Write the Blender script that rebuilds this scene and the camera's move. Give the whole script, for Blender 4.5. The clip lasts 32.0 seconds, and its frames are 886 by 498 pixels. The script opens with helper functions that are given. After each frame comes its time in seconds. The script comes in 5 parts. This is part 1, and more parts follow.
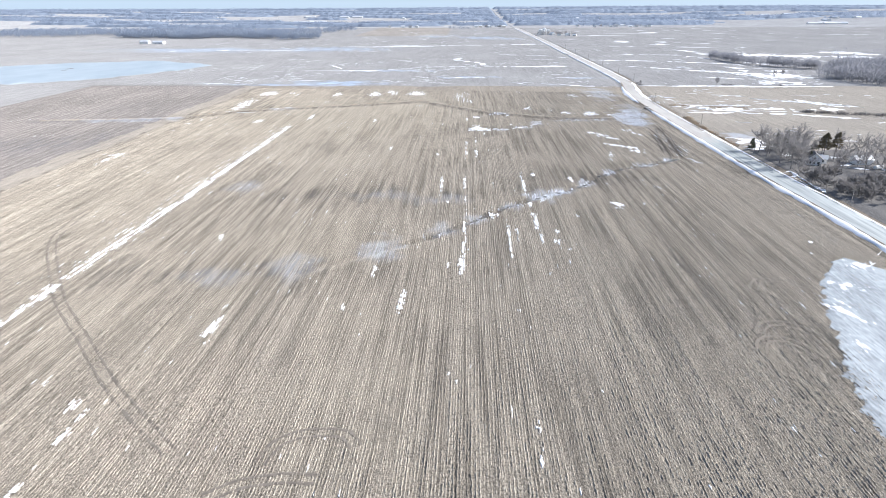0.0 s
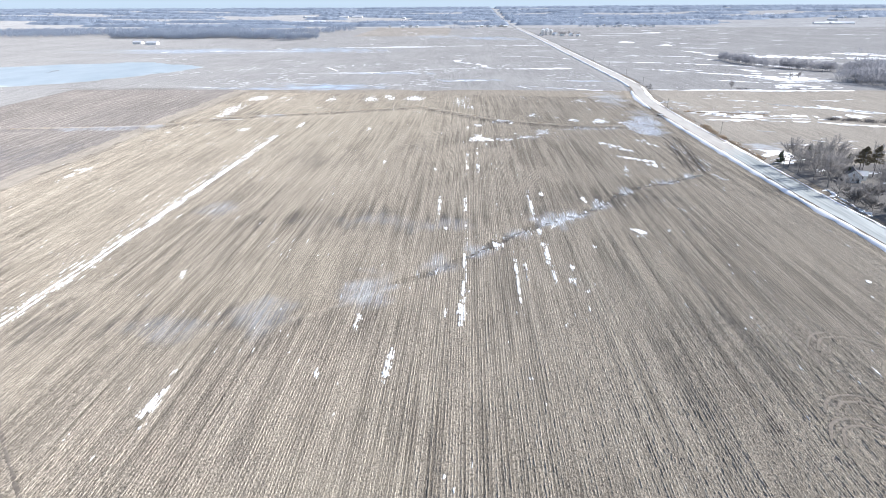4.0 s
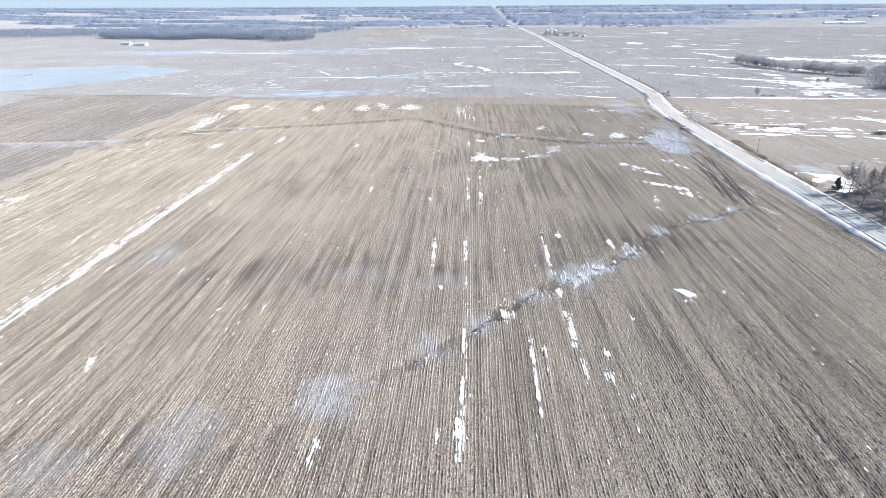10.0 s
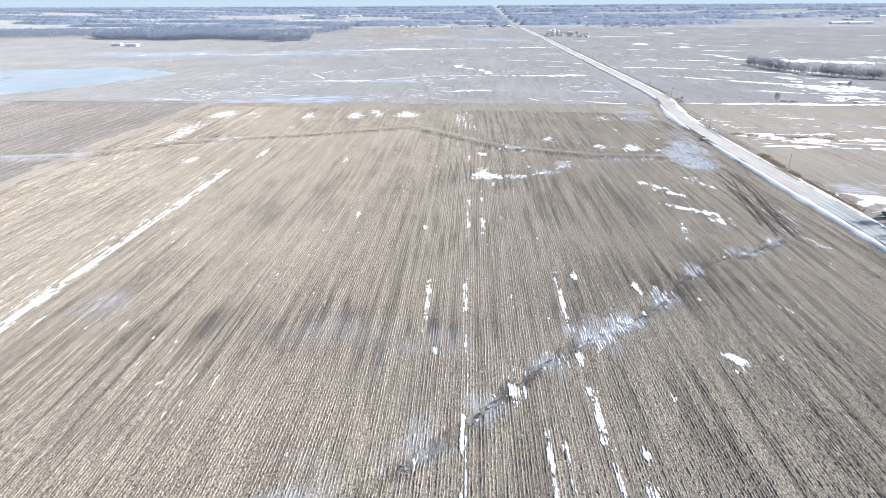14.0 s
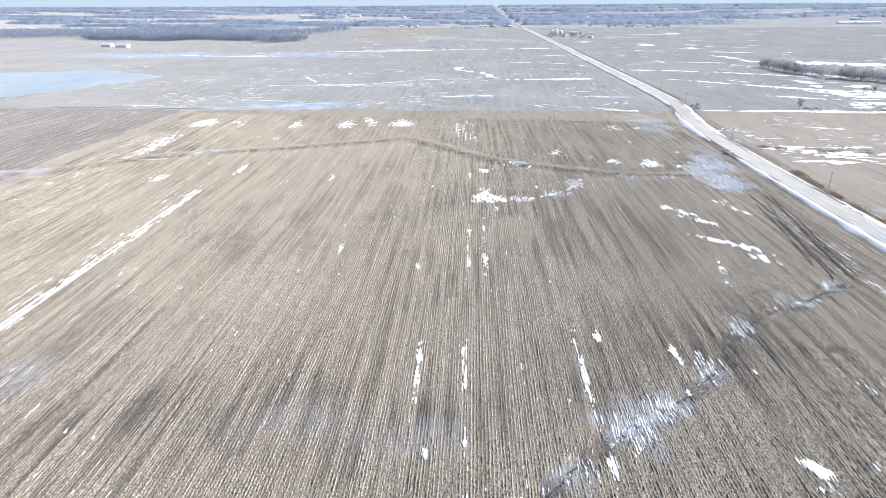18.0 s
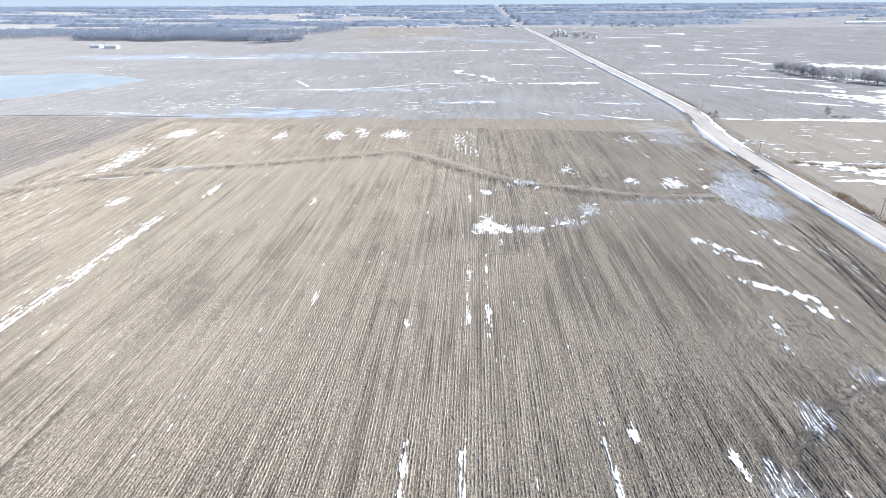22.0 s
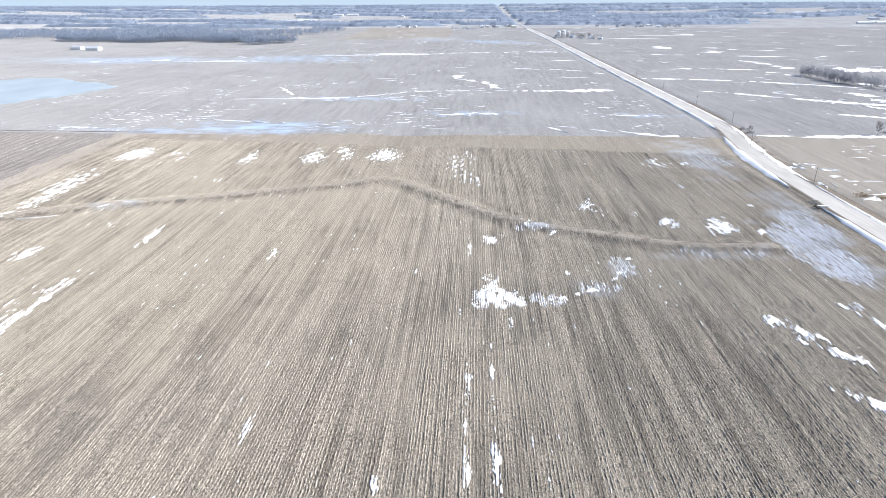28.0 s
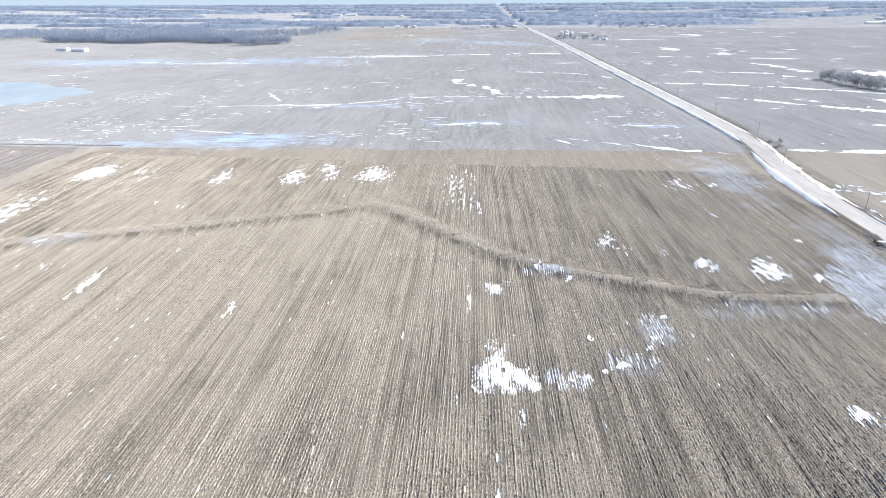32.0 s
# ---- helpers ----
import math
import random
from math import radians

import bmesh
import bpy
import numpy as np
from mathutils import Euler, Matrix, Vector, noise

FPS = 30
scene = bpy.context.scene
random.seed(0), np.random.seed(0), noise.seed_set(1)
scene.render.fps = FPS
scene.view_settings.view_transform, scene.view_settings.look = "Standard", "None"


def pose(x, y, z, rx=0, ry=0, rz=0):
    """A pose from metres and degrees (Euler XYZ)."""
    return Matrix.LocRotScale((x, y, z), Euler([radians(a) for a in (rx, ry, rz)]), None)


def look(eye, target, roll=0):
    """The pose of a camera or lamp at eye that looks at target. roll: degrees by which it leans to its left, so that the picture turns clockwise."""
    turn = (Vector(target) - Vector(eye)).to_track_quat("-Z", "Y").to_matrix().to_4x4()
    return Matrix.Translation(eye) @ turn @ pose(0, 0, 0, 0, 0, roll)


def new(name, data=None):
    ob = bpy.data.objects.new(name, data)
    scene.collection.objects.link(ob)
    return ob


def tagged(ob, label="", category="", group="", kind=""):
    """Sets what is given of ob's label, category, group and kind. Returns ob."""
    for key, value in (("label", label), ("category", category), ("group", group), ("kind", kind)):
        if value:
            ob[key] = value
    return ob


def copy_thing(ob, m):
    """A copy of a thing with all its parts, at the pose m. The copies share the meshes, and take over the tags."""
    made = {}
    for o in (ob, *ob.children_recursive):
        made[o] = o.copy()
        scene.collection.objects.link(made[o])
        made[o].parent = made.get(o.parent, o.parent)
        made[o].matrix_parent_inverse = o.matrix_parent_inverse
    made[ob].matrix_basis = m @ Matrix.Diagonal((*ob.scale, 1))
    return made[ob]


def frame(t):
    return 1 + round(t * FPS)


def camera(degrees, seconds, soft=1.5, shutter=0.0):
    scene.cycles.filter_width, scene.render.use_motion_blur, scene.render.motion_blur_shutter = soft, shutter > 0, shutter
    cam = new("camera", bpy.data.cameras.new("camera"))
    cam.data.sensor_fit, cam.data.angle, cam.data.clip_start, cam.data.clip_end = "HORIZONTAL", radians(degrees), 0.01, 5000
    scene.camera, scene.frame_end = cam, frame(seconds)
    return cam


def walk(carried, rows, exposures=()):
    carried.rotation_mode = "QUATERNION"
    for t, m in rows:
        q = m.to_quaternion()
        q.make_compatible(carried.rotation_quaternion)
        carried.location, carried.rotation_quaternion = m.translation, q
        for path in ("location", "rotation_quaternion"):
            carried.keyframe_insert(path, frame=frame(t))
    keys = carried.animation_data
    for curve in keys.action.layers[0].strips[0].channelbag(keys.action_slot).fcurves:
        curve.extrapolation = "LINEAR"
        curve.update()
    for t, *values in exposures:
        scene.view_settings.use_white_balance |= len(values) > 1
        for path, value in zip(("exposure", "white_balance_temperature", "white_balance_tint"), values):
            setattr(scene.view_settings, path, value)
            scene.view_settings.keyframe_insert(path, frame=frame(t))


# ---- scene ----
cam = camera(73.7, 32.0, soft=0.6)


def eye_row(t, y, tilt, turn):
    """One row of the flight: forward metres, degrees of downward tilt and of turn to the left."""
    a, b = radians(tilt), radians(turn)
    eye = Vector((0.0, y, 92.0))
    way = Vector((-math.sin(b) * math.cos(a), math.cos(b) * math.cos(a), -math.sin(a)))
    return t, look(eye, eye + way * 100.0, -0.233)


walk(cam, [
    eye_row(0, 0.0, 22.758, 2.338),
    eye_row(4, 37.48, 22.800, 2.432),
    eye_row(8, 76.11, 22.842, 2.516),
    eye_row(12, 115.86, 22.884, 2.590),
    eye_row(16, 156.71, 22.926, 2.654),
    eye_row(20, 198.61, 22.968, 2.708),
    eye_row(24, 241.55, 23.010, 2.753),
    eye_row(28, 285.50, 23.052, 2.787),
    eye_row(32, 330.43, 23.094, 2.811),
], [(0, 0.88, 6200, 10), (32.0, 0.88, 6200, 10)])

# ---- light ----
SUN_UP, SUN_RIGHT = 35.0, 82.0     # degrees above the horizon, degrees to the right of the flight
world = bpy.data.worlds.new("sky")
scene.world = world
world.use_nodes = True
wn, wl = world.node_tree.nodes, world.node_tree.links
sky = wn.new("ShaderNodeTexSky")
sky.sky_type = 'NISHITA'
sky.sun_disc = False
sky.sun_elevation, sky.sun_rotation = radians(SUN_UP), radians(SUN_RIGHT)
sky.air_density, sky.dust_density, sky.ozone_density = 1.0, 3.5, 4.0
wn["Background"].inputs["Strength"].default_value = 0.105
# winter haze whitens the lowest air all round the horizon
haze, veil = wn.new("ShaderNodeMix"), wn.new("ShaderNodeMapRange")
haze.data_type = "RGBA"
haze.inputs["B"].default_value = (3.5, 4.2, 4.95, 1)
for key, value in (("From Min", 0.0), ("From Max", 0.3), ("To Min", 0.85), ("To Max", 0.0)):
    veil.inputs[key].default_value = value
wl.new(sky.outputs["Color"], haze.inputs["A"])
wl.new(veil.outputs["Result"], haze.inputs["Factor"])
wl.new(haze.outputs["Result"], wn["Background"].inputs["Color"])
# under the horizon the sky keeps the tone of the lowest air
wco, wsep, wcom, wmax = wn.new("ShaderNodeTexCoord"), wn.new("ShaderNodeSeparateXYZ"), wn.new("ShaderNodeCombineXYZ"), wn.new("ShaderNodeMath")
wmax.operation = "MAXIMUM"
wmax.inputs[1].default_value = 0.12
wl.new(wco.outputs["Generated"], wsep.inputs[0])
wl.new(wsep.outputs["X"], wcom.inputs["X"])
wl.new(wsep.outputs["Y"], wcom.inputs["Y"])
wl.new(wsep.outputs["Z"], wmax.inputs[0])
wl.new(wsep.outputs["Z"], veil.inputs["Value"])
wl.new(wmax.outputs[0], wcom.inputs["Z"])
wl.new(wcom.outputs[0], sky.inputs["Vector"])

sun = new("sun", bpy.data.lights.new("sun", "SUN"))
sun.data.energy, sun.data.angle, sun.data.color = 4.35, radians(0.6), (1.0, 0.965, 0.915)
su, sr = radians(SUN_UP), radians(SUN_RIGHT)
sun.matrix_world = look((0, 0, 300), Vector((0, 0, 300)) - Vector((math.sin(sr) * math.cos(su), math.cos(sr) * math.cos(su), math.sin(su))))


# ---- materials ----
def node(tree, kind, **inputs):
    n = tree.nodes.new("ShaderNode" + kind)
    for key, value in inputs.items():
        n.inputs[key.replace("_", " ")].default_value = value
    return n


def surface(name, rough=0.9, spec=0.2):
    m = bpy.data.materials.new(name)
    m.use_nodes = True
    b = m.node_tree.nodes["Principled BSDF"]
    b.inputs["Roughness"].default_value = rough
    b.inputs["Specular IOR Level"].default_value = spec
    return m, m.node_tree, b


def mapped(tree, sx, sy, sz, turn=0.0):
    co = tree.nodes.new("ShaderNodeTexCoord")
    mp = tree.nodes.new("ShaderNodeMapping")
    mp.inputs["Scale"].default_value = (sx, sy, sz)
    mp.inputs["Rotation"].default_value = (0, 0, turn)
    tree.links.new(co.outputs["Object"], mp.inputs["Vector"])
    return mp.outputs["Vector"]


def noise_tex(tree, vec, scale=1.0, detail=3.0, rough=0.55):
    n = node(tree, "TexNoise", Scale=scale, Detail=detail, Roughness=rough)
    if vec is not None:
        tree.links.new(vec, n.inputs["Vector"])
    return n.outputs["Fac"]


def ramp(tree, fac, *stops):
    r = tree.nodes.new("ShaderNodeValToRGB")
    e = r.color_ramp.elements
    while len(e) < len(stops):
        e.new(0.5)
    for el, (p, c) in zip(e, stops):
        el.position = p
        el.color = (*c, 1) if len(c) == 3 else (c[0], c[0], c[0], 1)
    tree.links.new(fac, r.inputs["Fac"])
    return r.outputs["Color"]


def mix(tree, fac, a, b, how="MIX"):
    m = tree.nodes.new("ShaderNodeMix")
    m.data_type, m.blend_type = "RGBA", how
    for sock, value in ((m.inputs["Factor"], fac), (m.inputs["A"], a), (m.inputs["B"], b)):
        if isinstance(value, (int, float)):
            sock.default_value = value
        elif isinstance(value, tuple):
            sock.default_value = (*value, 1)
        else:
            tree.links.new(value, sock)
    return m.outputs["Result"]


def calc(tree, op, a, b=0.0):
    m = tree.nodes.new("ShaderNodeMath")
    m.operation, m.use_clamp = op, True
    for sock, value in zip(m.inputs, (a, b)):
        if isinstance(value, (int, float)):
            sock.default_value = value
        else:
            tree.links.new(value, sock)
    return m.outputs["Value"]


def attr(tree, name):
    a = tree.nodes.new("ShaderNodeAttribute")
    a.attribute_name = name
    return a.outputs["Fac"]


def bump(tree, bsdf, fac, strength, dist):
    b = node(tree, "Bump", Strength=strength, Distance=dist)
    tree.links.new(fac, b.inputs["Height"])
    tree.links.new(b.outputs["Normal"], bsdf.inputs["Normal"])


def earth(name, dark, light, damp_shade_tone, rows=0.0, row_turn=0.0, pass_width=9.1, ice_tone=(0.44, 0.47, 0.515), streak=0.02, relief=0.12, litter=0.35, grain=0.16, speckle=0.74, frost=None, trails=0.0):
    """Field ground: soil and crop residue in rows, passes of the machines, wet soil with the painted terrace shade, and
    thin ice between the rows.
    """
    m, t, b = surface(name, 0.95, 0.08)
    b.inputs["Diffuse Roughness"].default_value = 0.4
    fine = noise_tex(t, mapped(t, 1.9, grain, 1.0, row_turn), 1.0, 5.0, 0.7)
    speck = noise_tex(t, mapped(t, 2.7, 1.9, 3.0, row_turn), 1.0, 5.0, 0.82)
    base = mix(t, speckle, ramp(t, fine, (0.30, dark), (0.68, light)), ramp(t, speck, (0.42, tuple(c * 0.28 for c in dark)), (0.49, tuple(0.5 * (c + d) for c, d in zip(dark, light))), (0.58, tuple(c * 1.14 for c in light))))
    bands = noise_tex(t, mapped(t, 1.0 / pass_width, 0.0045, 1.0, row_turn), 3.2, 4.0, 0.65)
    base = mix(t, ramp(t, bands, (0.44, (0.0,)), (0.64, (0.72,))), base, mix(t, 0.5, base, tuple(c * 0.6 for c in dark)))
    wide = noise_tex(t, mapped(t, 0.012, 0.007, 1.0, row_turn), 1.0, 4.0, 0.55)
    base = mix(t, ramp(t, wide, (0.40, (0.0,)), (0.66, (litter,))), base, light)
    if trails:
        trail = noise_tex(t, mapped(t, 0.42, 0.011, 1.0, row_turn), 1.0, 3.0, 0.6)
        where = noise_tex(t, mapped(t, 0.016, 0.013, 1.0, row_turn), 1.0, 3.0, 0.55)
        bare = calc(t, "MULTIPLY", ramp(t, trail, (0.49, (0.0,)), (0.57, (trails,))), ramp(t, where, (0.40, (0.1,)), (0.56, (1.0,))))
        base = mix(t, bare, base, mix(t, 0.4, tuple(c * 0.5 for c in dark), base))
    lines = noise_tex(t, mapped(t, 1.1, streak, 1.0, row_turn), 1.0, 4.0, 0.6)
    if rows:
        wave = t.nodes.new("ShaderNodeTexWave")
        wave.bands_direction = "X"
        wave.inputs["Scale"].default_value = 0.3142 / 0.762
        wave.inputs["Distortion"].default_value = 0.6
        wave.inputs["Detail"].default_value = 1.0
        t.links.new(mapped(t, 1, 1, 1, row_turn), wave.inputs["Vector"])
        base = mix(t, calc(t, "MULTIPLY", ramp(t, wave.outputs["Fac"], (0.25, (1.0,)), (0.7, (0.0,))), rows), base, tuple(c * 0.5 for c in dark))
    if trails:
        base = mix(t, calc(t, "MULTIPLY", attr(t, "cover"), 0.5), base, mix(t, 0.3, tuple(c * k for c, k in zip(light, (0.9, 0.9, 0.86))), base))
    soaked = trail if trails else mix(t, 0.5, bands, lines)
    # this coat darkens wet soil and also carries the terrace's painted shade
    wet = calc(t, "MULTIPLY", attr(t, "damp_shade"), ramp(t, soaked, (0.44, (0.25,)), (0.52, (1.0,))))
    base = mix(t, wet, base, mix(t, 0.2, damp_shade_tone, base))
    sheet = noise_tex(t, mapped(t, *frost, 1.0), 1.0, 5.0, 0.62) if frost else mix(t, 0.35, lines, speck)
    frozen = calc(t, "MULTIPLY", attr(t, "ice"), ramp(t, sheet, (0.40, (0.15 if frost else 0.25,)), (0.54, (1.0,))))
    base = mix(t, frozen, base, ice_tone)
    t.links.new(base, b.inputs["Base Color"])
    shine = mix(t, frozen, (0.95,) * 3, (0.45,) * 3)
    t.links.new(shine, b.inputs["Roughness"])
    bump(t, b, speck, 1.0, relief)
    return m


ROW_TURN = radians(-0.25)
M_FIELD = earth("corn_stubble_soil", (0.10, 0.087, 0.073), (0.385, 0.34, 0.277), (0.07, 0.064, 0.06), 0.0, ROW_TURN, relief=0.36, litter=0.2, trails=0.7)
M_WEST = earth("tilled_dark_soil", (0.135, 0.124, 0.115), (0.385, 0.35, 0.32), (0.15, 0.145, 0.155), 0.5, ROW_TURN, 6.0)
# lightened and cooled: some distance haze sits in this base colour
M_NORTH = earth("north_stubble", (0.235, 0.228, 0.222), (0.43, 0.42, 0.406), (0.18, 0.17, 0.17), 0.35, ROW_TURN, 14.0, (0.36, 0.45, 0.58), 0.02, frost=(0.05, 0.2))
M_EAST = earth("pale_stubble", (0.25, 0.222, 0.188), (0.47, 0.425, 0.36), (0.17, 0.155, 0.14), 0.2, radians(90), 12.0, frost=(0.1, 0.3))
M_PASTURE = earth("dormant_pasture", (0.22, 0.198, 0.172), (0.40, 0.366, 0.325), (0.16, 0.15, 0.14), 0.0, radians(40), 20.0)
M_LAWN = earth("farmyard_turf", (0.10, 0.099, 0.095), (0.255, 0.24, 0.225), (0.075, 0.075, 0.075), 0.0, radians(70), 8.0)
M_VERGE = earth("verge_grass", (0.13, 0.11, 0.088), (0.34, 0.29, 0.23), (0.11, 0.10, 0.085), 0.0, 0.0, 5.0)
M_HEAD = earth("headland_stubble", (0.21, 0.182, 0.148), (0.49, 0.432, 0.355), (0.15, 0.14, 0.13), 0.6, radians(90), 9.0)
M_LANE = earth("grass_lane", (0.215, 0.188, 0.155), (0.43, 0.385, 0.325), (0.15, 0.14, 0.13), 0.0, ROW_TURN, 6.0)
# paler grey than near ground, haze included in the colour
M_FARLAND = earth("hazed_farmland", (0.27, 0.265, 0.262), (0.46, 0.455, 0.45), (0.2, 0.2, 0.2), 0.0, radians(88), 160.0)


def plain(name, dark, light, scale, rough=0.9, spec=0.2, relief=0.02, stretch=(1, 1, 1), detail=4.0):
    m, t, b = surface(name, rough, spec)
    n = noise_tex(t, mapped(t, *stretch), scale, detail, 0.6)
    big = noise_tex(t, mapped(t, *stretch), scale * 0.11, 3.0, 0.5)
    c = mix(t, 0.35, ramp(t, n, (0.3, dark), (0.7, light)), ramp(t, big, (0.35, dark), (0.65, light)))
    t.links.new(c, b.inputs["Base Color"])
    if relief:
        bump(t, b, n, 0.5, relief)
    return m


M_ROW = earth("corn_residue", (0.20, 0.172, 0.14), (0.58, 0.517, 0.424), (0.095, 0.087, 0.082), 0.0, ROW_TURN, 9.1, (0.47, 0.485, 0.51), 0.02, 0.36, litter=0.12, trails=0.7)
M_SNOW = plain("old_snow", (0.66, 0.68, 0.71), (0.84, 0.84, 0.84), 0.5, 0.6, 0.3, 0.05)
M_SLUSH = plain("grey_snow", (0.13, 0.145, 0.155), (0.43, 0.465, 0.485), 1.3, 0.55, 0.3, 0.1, (1, 0.2, 1), 6.0)
M_RIME = plain("grey_rime", (0.46, 0.48, 0.52), (0.72, 0.74, 0.78), 0.5, 0.5, 0.3, 0.04)
M_THINICE = plain("thin_field_ice", (0.30, 0.315, 0.35), (0.50, 0.525, 0.57), 0.5, 0.4, 0.3, 0.04)
M_GRAVEL = plain("gravel", (0.29, 0.277, 0.26), (0.45, 0.432, 0.405), 0.45, 0.95, 0.15, 0.02, (1, 0.12, 1))
# wet icy gravel, with the shade of the yard trees in its tone
M_WETSHADEGRAVEL = plain("wet_icy_shaded_gravel", (0.18, 0.20, 0.20), (0.50, 0.525, 0.52), 0.6, 0.75, 0.2, 0.02, (1, 0.04, 1))
M_ICE = plain("pond_ice", (0.27, 0.32, 0.345), (0.44, 0.485, 0.505), 0.03, 0.35, 0.4, 0.0, (1, 0.5, 1))
M_BARK = plain("bare_bark", (0.15, 0.14, 0.135), (0.30, 0.285, 0.275), 1.2, 0.95, 0.1, 0.03, (1, 1, 0.2))
M_TWIG = plain("bare_twigs", (0.22, 0.212, 0.212), (0.38, 0.365, 0.36), 0.6, 0.95, 0.1, 0.0)
# blue-grey base colours: the distance haze is put into these twigs and crowns
M_FARTWIG = plain("hazed_far_twigs", (0.265, 0.31, 0.385), (0.36, 0.405, 0.48), 0.03, 0.95, 0.1, 0.0)
M_CANOPY = plain("hazed_wood_crowns", (0.165, 0.20, 0.255), (0.235, 0.275, 0.335), 0.05, 0.95, 0.05, 0.0)
M_WOODTWIG = plain("bare_wood_twigs", (0.25, 0.255, 0.28), (0.36, 0.365, 0.395), 0.08, 0.95, 0.1, 0.0)


def sheer(m, share):
    """Twig blades: part of the light passes through, which evens lit and unlit faces."""
    t = m.node_tree
    b = t.nodes["Principled BSDF"]
    tr, mx = t.nodes.new("ShaderNodeBsdfTranslucent"), t.nodes.new("ShaderNodeMixShader")
    mx.inputs[0].default_value = share
    t.links.new(b.inputs["Base Color"].links[0].from_socket, tr.inputs["Color"])
    t.links.new(b.outputs[0], mx.inputs[1])
    t.links.new(tr.outputs[0], mx.inputs[2])
    t.links.new(mx.outputs[0], t.nodes["Material Output"].inputs["Surface"])


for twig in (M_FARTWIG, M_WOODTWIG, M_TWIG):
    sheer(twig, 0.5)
M_NEEDLE = plain("conifer_needles", (0.055, 0.075, 0.05), (0.15, 0.16, 0.105), 0.9, 0.9, 0.1, 0.0)
M_RUSTNEEDLE = plain("winter_brown_needles", (0.11, 0.10, 0.065), (0.26, 0.21, 0.14), 0.9, 0.9, 0.1, 0.0)
M_REED = plain("dry_grass_blades", (0.36, 0.285, 0.205), (0.58, 0.48, 0.36), 0.7, 0.95, 0.1, 0.0)
M_FROST = plain("frosted_grass", (0.45, 0.43, 0.40), (0.66, 0.64, 0.61), 0.7, 0.9, 0.1, 0.0)
M_WHITE = plain("white_siding", (0.68, 0.68, 0.67), (0.82, 0.82, 0.81), 1.1, 0.6, 0.3, 0.004, (0.3, 0.3, 4.0))
M_ROOF = plain("weathered_shingles", (0.10, 0.10, 0.105), (0.22, 0.215, 0.21), 1.5, 0.9, 0.2, 0.02)
M_METAL = plain("pale_sheet_metal", (0.60, 0.61, 0.62), (0.76, 0.77, 0.78), 0.5, 0.35, 0.5, 0.0)
M_METAL.node_tree.nodes["Principled BSDF"].inputs["Metallic"].default_value = 0.35
M_RED = plain("barn_red_paint", (0.24, 0.05, 0.04), (0.36, 0.09, 0.07), 0.8, 0.8, 0.2, 0.01)
M_TAN = plain("tan_siding", (0.42, 0.37, 0.30), (0.55, 0.49, 0.41), 1.0, 0.7, 0.3, 0.0)
M_GLASS = plain("dark_window_glass", (0.02, 0.025, 0.03), (0.05, 0.055, 0.065), 0.6, 0.12, 0.5, 0.0)
M_POLE = plain("grey_pole_wood", (0.24, 0.22, 0.20), (0.42, 0.39, 0.36), 1.5, 0.9, 0.15, 0.01, (1, 1, 0.1))
M_MUD = plain("pressed_mud", (0.05, 0.042, 0.036), (0.105, 0.09, 0.076), 0.9, 0.85, 0.2, 0.03)
M_RUT = plain("pressed_stubble", (0.11, 0.095, 0.08), (0.23, 0.20, 0.17), 0.9, 0.9, 0.15, 0.03)


# ---- ground shape ----
def wobble(x, y, size, seed=0, octaves=3):
    """Smooth noise between about -1 and 1 over arrays."""
    rs = np.random.RandomState(seed)
    out, amp = 0.0, 1.0
    for k in range(octaves):
        for j in range(4):
            a, ph = rs.uniform(0, 2 * np.pi), rs.uniform(0, 2 * np.pi)
            w = 2 * np.pi / size * 2 ** k * rs.uniform(0.7, 1.4)
            out = out + amp * 0.35 * np.sin((x * np.cos(a) + y * np.sin(a)) * w + ph)
        amp *= 0.55
    return out


def smooth(e0, e1, v):
    u = np.clip((v - e0) / (e1 - e0), 0, 1)
    return u * u * (3 - 2 * u)


TERRACE = [(-356, 486), (-300, 494), (-245, 506), (-196, 541), (-124, 567), (-70, 588), (-47, 598), (-27, 583), (5, 548), (27, 531), (59, 519), (86, 509), (122, 509)]
GULLY = [(-60, 196), (-33, 219), (-13, 234), (2, 251), (12, 263), (26, 279.5), (42, 292), (52, 300), (66, 313), (72, 325), (80, 333), (88, 342), (99, 349), (112, 356), (127, 367)]
ROAD = [(177, -900), (176, 150), (174, 320), (173.5, 450), (174, 560), (175.5, 620), (180, 672), (189, 725), (193, 760), (194, 820), (193, 950), (190, 1200), (188, 1500), (183, 1900), (175, 2345)]


def spline(points, step):
    """A smooth line through the control points."""
    p = np.array([points[0], *points, points[-1]], float)
    out = []
    for i in range(1, len(p) - 2):
        n = max(2, int(np.hypot(*(p[i + 1] - p[i])) / step))
        for u in np.arange(n) / n:
            out.append(0.5 * (2 * p[i] + (p[i + 1] - p[i - 1]) * u + (2 * p[i - 1] - 5 * p[i] + 4 * p[i + 1] - p[i + 2]) * u * u
                              + (3 * p[i] - p[i - 1] - 3 * p[i + 1] + p[i + 2]) * u ** 3))
    out.append(p[-1])
    return np.array(out)


